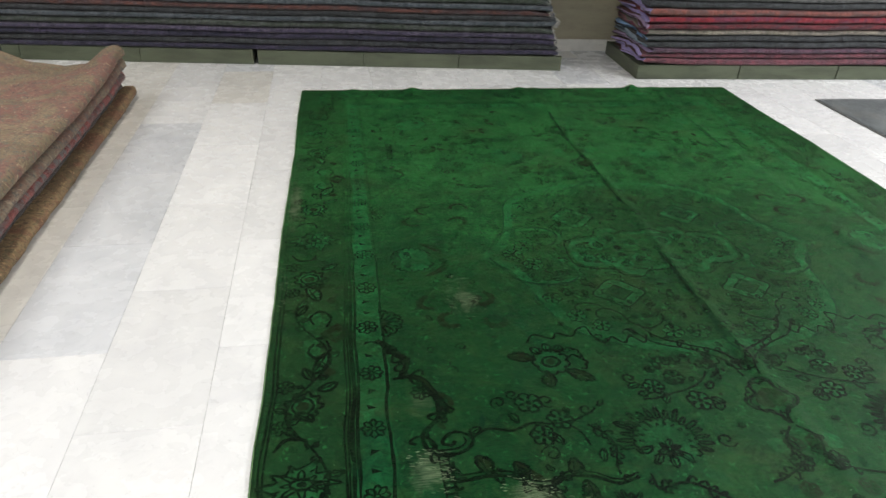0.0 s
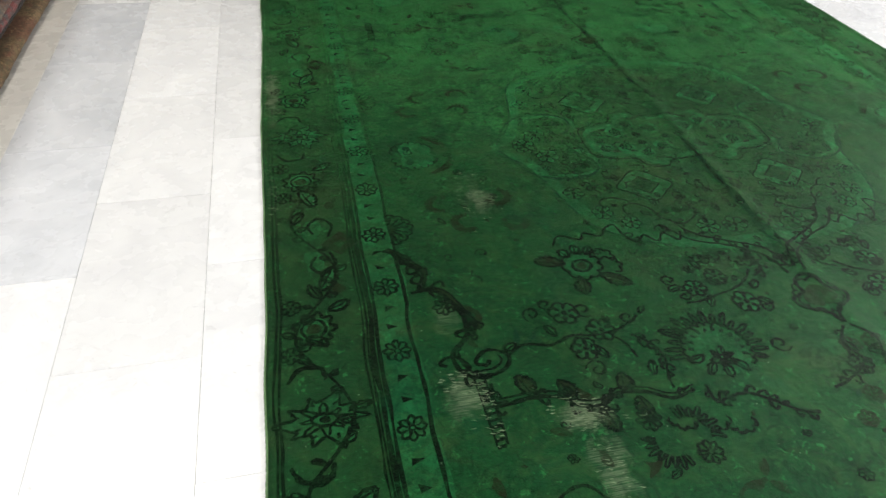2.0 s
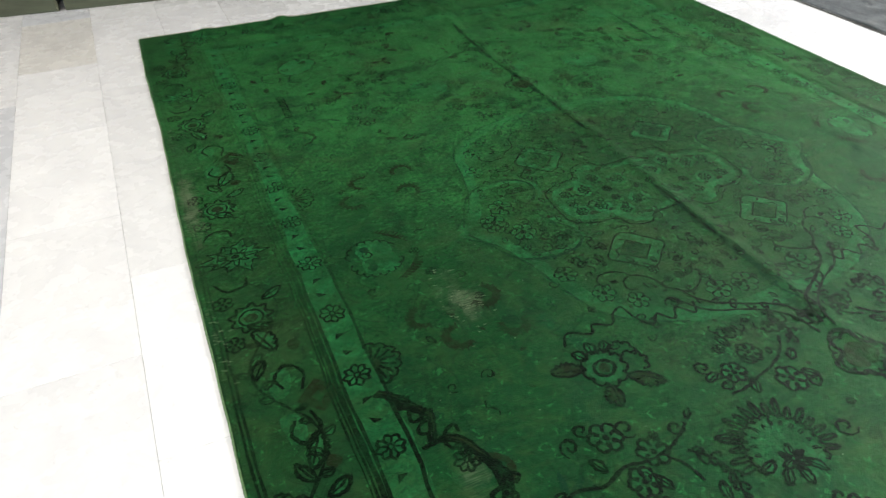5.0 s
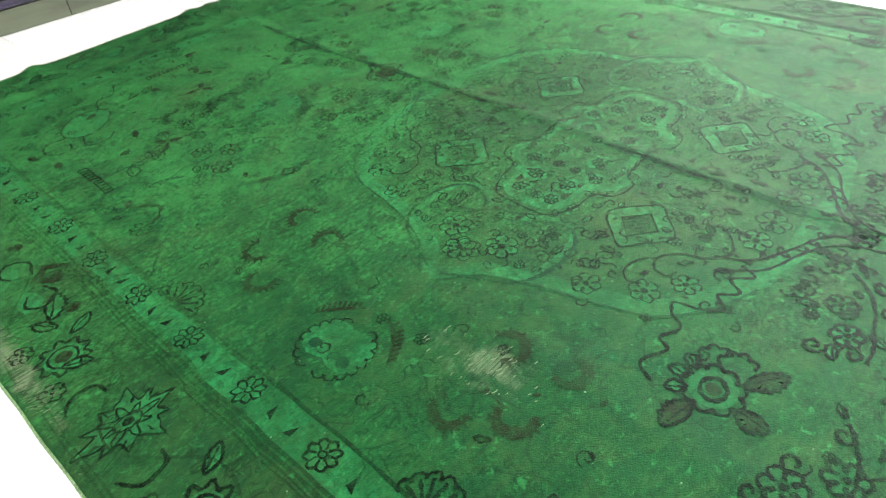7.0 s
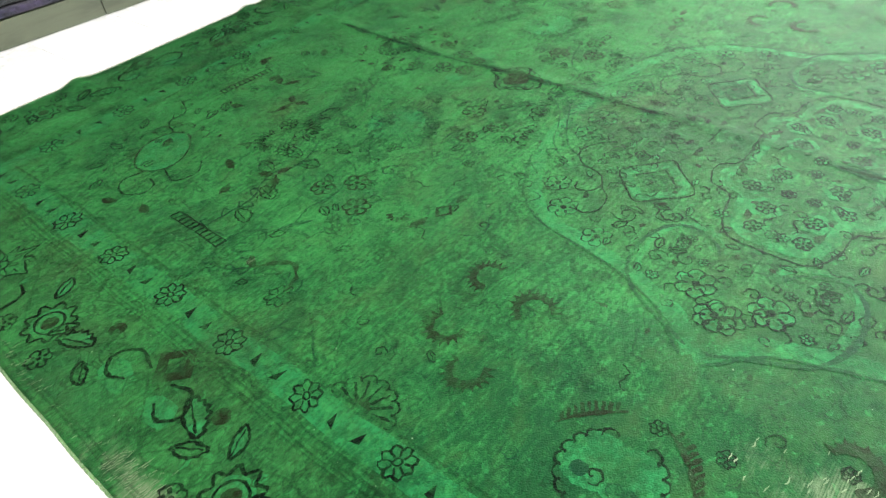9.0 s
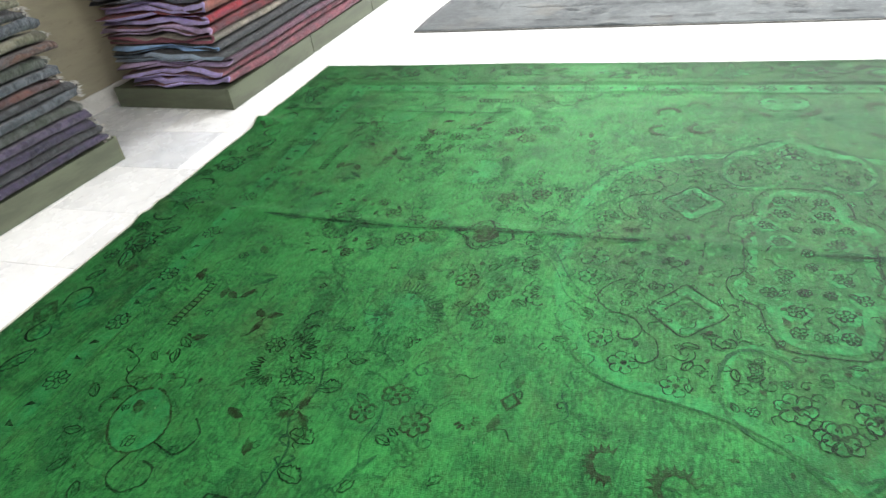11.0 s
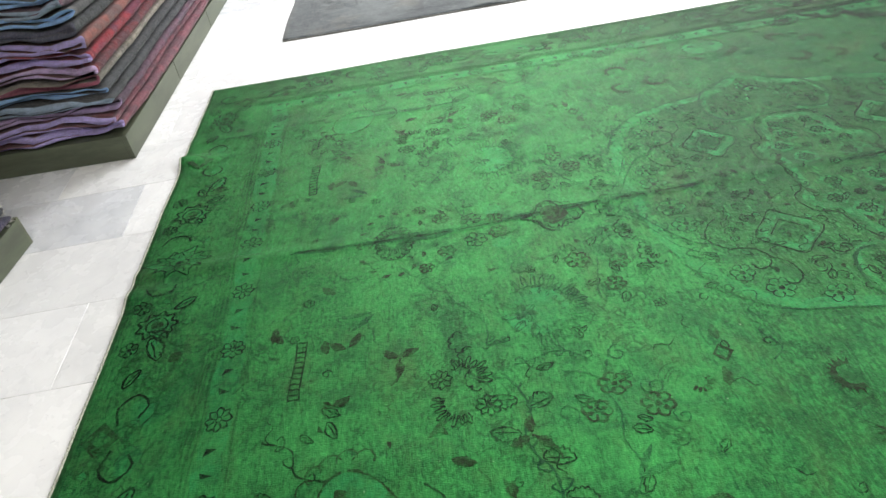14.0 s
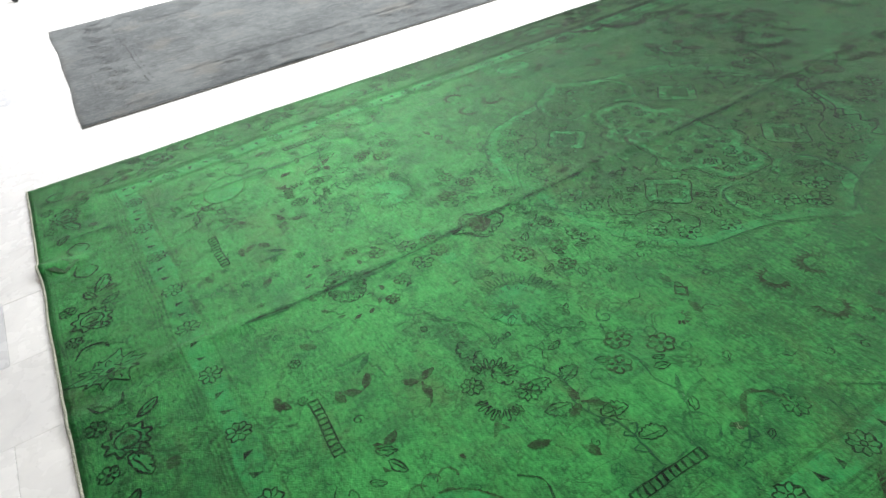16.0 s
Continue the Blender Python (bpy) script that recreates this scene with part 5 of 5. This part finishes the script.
LEFT_STACK = [("navy", "ink"), ("coal", "ink"), ("navy", "steel"), ("violet", "steel"), ("moss", "grey"), ("slate", "grey"), ("coal", "grey"), ("brick", "grey"), ("slate", "pale"), ("moss", "grey"), ("rust", "grey"),
              ("olive", "pale"), ("slate", "grey"), ("coal", "grey"), ("olive", "pale"), ("violet", "steel"), ("moss", "grey"), ("brick", "grey"), ("slate", "pale"), ("coal", "ink")]
WORDS = dict(navy="dark navy and violet", coal="charcoal grey", violet="dusky violet", slate="slate blue", moss="grey-green", brick="brick red and grey", olive="pale olive", rust="rusty brown", rose="dusky rose",
             mauve="greyish mauve", crimson="bright crimson", ruby="dark ruby red", salmon="salmon pink", cream="cream", ash="ash grey", teal="grey teal")
rng = random.Random(11)
z = PL + 0.001
for i, (dye, end) in enumerate(LEFT_STACK):
    ply = rng.uniform(0.0155, 0.021)
    short = 0.012 + 0.0075 * i * rng.uniform(0.3, 1.2) + rng.uniform(0, 0.025)
    m = pose(-0.315, 4.616, 0, 0, 0, LEFT_TURN) @ pose(-2.25, rng.uniform(-0.006, 0.012), z)
    folded_rug(WORDS[dye] + " folded rug with frayed ends on a plinth", m, 4.28 - short, 0.34, 2, ply, (DYED[dye], ENDS[end]), 20.0 + i, "rugs stacked on the long plinth", lambda u, v, w, z0=z: 0.022 * math.exp(-(4.23 - u) / 0.25) * wob(v * 6 + z0 * 3, z0 * 5.0 + w * 5.0, 13.0) + 0.008 * wob(u * 1.6, z0 * 3.0 + w * 3.0, 18.0), ragged=0.06, fringe=FRAY if i % 2 or i < 8 else None, droop=0.016)
    z += 2 * ply + 0.001

RIGHT_STACK = [("rose", "lavender", 2), ("rose", "lavender", 2), ("mauve", "lilac", 2), ("coal", "steel", 2), ("coal", "sky", 2), ("cream", "wine", 2), ("ruby", "lilac", 2), ("crimson", "lavender", 2), ("salmon", "lavender", 2), ("coal", "ink", 2),
               ("ash", "sky", 2), ("mauve", "steel", 2), ("teal", "sky", 2), ("cream", "ink", 2), ("coal", "lavender", 2), ("ruby", "pale", 2), ("rose", "lavender", 2), ("slate", "sky", 2), ("moss", "steel", 2), ("coal", "ink", 2),
               ("mauve", "sky", 2), ("slate", "pale", 2), ("violet", "lavender", 2), ("coal", "steel", 2), ("ash", "blue", 2)]
z = PL + 0.001
for i, (dye, end, plies) in enumerate(RIGHT_STACK):
    ply = rng.uniform(0.0165, 0.0225)
    m = pose(2.192, 4.232, 0, 0, 0, RIGHT_TURN) @ pose(0.012 + rng.uniform(0, 0.03) - 0.0022 * i, rng.uniform(-0.004, 0.014), z)
    folded_rug(WORDS[dye] + " folded rug with bluish cut ends on a plinth", m, 3.5, min(0.645, 0.60 + 0.005 * i - rng.uniform(0, 0.06)), plies, ply, (DYED[dye], ENDS[end]), 60.0 + i, "rugs stacked by the passage", lambda u, v, w, z0=z: 0.034 * math.exp(-u / 0.22) * wob(v * 5.5 + z0 * 3, z0 * 5.0 + w * 5.0, 3.0) + 0.010 * wob(u * 1.6, z0 * 3.0 + w * 3.0, 8.0), ragged=0.075, limp=0.85)
    z += plies * ply + 0.001

# low pile of folded brown rugs beside the walk
FLORAL = floral("brown_floral_wool", (0.265, 0.205, 0.130), (0.225, 0.098, 0.088), (0.135, 0.140, 0.112), (0.080, 0.066, 0.068))
FLORAL_DARK = woven("dark_border_wool", (0.045, 0.040, 0.035), (0.075, 0.050, 0.042))
FLORAL_RED = woven("red_grey_wool", (0.300, 0.078, 0.070), (0.165, 0.150, 0.142))
FLORAL_GOLD = floral("gold_brown_wool", (0.300, 0.205, 0.110), (0.200, 0.085, 0.055), (0.105, 0.092, 0.050), (0.062, 0.048, 0.036))
FLORAL_GREY = floral("taupe_wool", (0.275, 0.215, 0.155), (0.190, 0.095, 0.075), (0.120, 0.120, 0.118), (0.068, 0.060, 0.060))


def curl(amount):
    def rise(u, v, w):
        tip = math.exp(-((u - 3.42) / 0.22) ** 2)
        fold = math.exp(-((v - 0.05) / 0.09) ** 2)
        return amount * (tip * (0.050 * fold - 0.085 * math.exp(-((v - 0.33) / 0.17) ** 2) + 0.07 * math.exp(-((v - 0.62) / 0.10) ** 2)) + 0.012 * fold + 0.006 * wob(u * 3, v * 4, 2.0))
    return rise


z = 0.002
for label, mat, ply, inset, amount in (("gold-brown folded floral rug lying on marble floor", FLORAL_GOLD, 0.027, 0.0, 0.25), ("dark bordered folded rug in a low pile", FLORAL_DARK, 0.016, 0.050, 0.45), ("red and grey folded rug in a low pile", FLORAL_RED, 0.024, 0.030, 0.7),
                                       ("taupe folded rug in a low pile", FLORAL_GREY, 0.026, 0.018, 0.85), ("brown and pink floral rug folded on top of a low pile", FLORAL, 0.032, 0.020, 1.0)):
    m = pose(-0.850 - inset, 0.45, z, 0, 0, 91.2)
    folded_rug(label, m, 3.48 - inset, 1.5, 2, ply, (mat, FLORAL_GREY), 90 + z * 10, "low pile of brown rugs", curl(amount), ragged=0.03)
    z += 2 * ply + 0.001

# dark bag on the floor behind the low pile
bag = tagged(new("black_bag"), "slumped black cloth bag with a grey flap on the floor", "bag")
bag.matrix_world = pose(-1.90, 4.33, 0.001, 0, 0, 12)
bm = bmesh.new()
bmesh.ops.create_icosphere(bm, subdivisions=4, radius=1.0)
for v in bm.verts:
    x, y, zz = v.co
    k = 1 + 0.12 * wob(x * 1.7, y * 1.7, zz * 1.7) + 0.04 * wob(x * 6, y * 6, zz * 6)
    v.co = (0.15 * k * math.copysign(abs(x) ** 0.7, x), 0.10 * k * math.copysign(abs(y) ** 0.7, y), max(0.0, 0.17 + 0.18 * k * math.copysign(abs(zz) ** 0.75, zz)))
part("bag_body", bm_mesh("bag_body", bm, plain("black_cloth", (0.018, 0.018, 0.020), 0.85), True), bag)
part("flap", box_mesh("bag_flap", (0.02, -0.118, 0.17), (0.13, -0.104, 0.30), plain("grey_cloth", (0.26, 0.27, 0.29), 0.85), 0.005), bag, "grey cloth flap")

# caster of a trolley, beyond the grey rug
caster = tagged(new("trolley_caster"), "small black caster wheel standing on marble floor", "caster")
caster.matrix_world = pose(6.42, 3.86, 0, 0, 0, 30)
bm = bmesh.new()
bmesh.ops.create_cone(bm, cap_ends=True, segments=28, radius1=0.05, radius2=0.05, depth=0.03, matrix=pose(0, 0, 0.05, 90, 0, 0))
bmesh.ops.bevel(bm, geom=[e for e in bm.edges if abs(e.verts[0].co.y - e.verts[1].co.y) < 1e-5], offset=0.006, segments=3, affect="EDGES")
part("wheel", bm_mesh("caster_wheel", bm, BLACK_RUBBER, True), caster)
for q in (-1, 1):
    part("fork_side", box_mesh("fork_side", (-0.012, q * 0.022 - 0.002, 0.04), (0.02, q * 0.022 + 0.002, 0.115), BLACK_RUBBER, 0.001), caster)
part("mounting_plate", box_mesh("mounting_plate", (-0.04, -0.04, 0.1155), (0.04, 0.04, 0.121), STEEL, 0.001), caster)


# ---- floor tiles ----
TILE_W, TILE_L, GAP = 0.310, 0.6267, 0.0007
SLOPE = -0.018


def tile_mesh(name, mat):
    a, b, h, c = TILE_W / 2 - GAP / 2, TILE_L / 2 - GAP / 2, 0.006, 0.0006
    lower = [(-a, -b, -h), (a, -b, -h), (a, b, -h), (-a, b, -h)]
    rim_v = [(-a, -b, -c), (a, -b, -c), (a, b, -c), (-a, b, -c)]
    top = [(-a + c, -b + c, 0), (a - c, -b + c, 0), (a - c, b - c, 0), (-a + c, b - c, 0)]
    faces = [(8, 9, 10, 11)]
    for k in range(4):
        n = (k + 1) % 4
        faces += [(k, n, 4 + n, 4 + k), (4 + k, 4 + n, 8 + n, 8 + k)]
    return mesh_of(name, lower + rim_v + top, faces, [mat], smooth=False)


TILES = [tile_mesh("tile", m) for m in MARBLE]
rng = random.Random(3)
far = {0: [], 1: [], 2: []}
angle = math.degrees(math.atan(-SLOPE))
count = 0
for col in range(-13, 27):
    for row in range(-11, 10):
        yc = 2.261 + TILE_L * (row + 0.5) + (TILE_L / 2 if col % 2 else 0.0)
        xc = -0.150 + TILE_W * (col + 0.5) + SLOPE * (yc - 1.73)
        if not (-4.0 < xc < 8.0 and -3.6 < yc < 5.0):
            continue
        pick = rng.choices((0, 1, 2), (0.66, 0.16, 0.18) if xc < 0.0 else (0.88, 0.08, 0.04))[0]
        if col == -2 and row in (-1, 0, 1):
            pick = 1
        elif col in (-1, 0) and row < 2:
            pick = 0
        elif col == -3:
            pick = 2
        elif col == -2:
            pick = 0
        near = (-1.25 < xc < 0.15 and 0.6 < yc) or (yc > 3.4 and -1.3 < xc < 6.6) or (2.5 < xc < 3.4 and yc > 0.9) or (5.1 < xc < 6.7 and yc > 2.0)
        if near and count < 298:
            t = new("tile", TILES[pick])
            t.matrix_world = pose(xc, yc, rng.uniform(-0.0003, 0.0003), 0, 0, angle)
            t.parent = floor
            count += 1
        else:
            far[pick].append((xc, yc))
for pick, spots in far.items():
    src = TILES[pick]
    vs, fs = [], []
    turn = pose(0, 0, 0, 0, 0, angle)
    for xc, yc in spots:
        k = len(vs)
        vs += [tuple(turn @ v.co + Vector((xc, yc, 0))) for v in src.vertices]
        fs += [tuple(k + i for i in p.vertices) for p in src.polygons]
    tagged(part("far_tiles", mesh_of("far_tiles", vs, fs, [MARBLE[pick]], smooth=False), floor), "marble floor tiles away from the walk", kind="stuff")
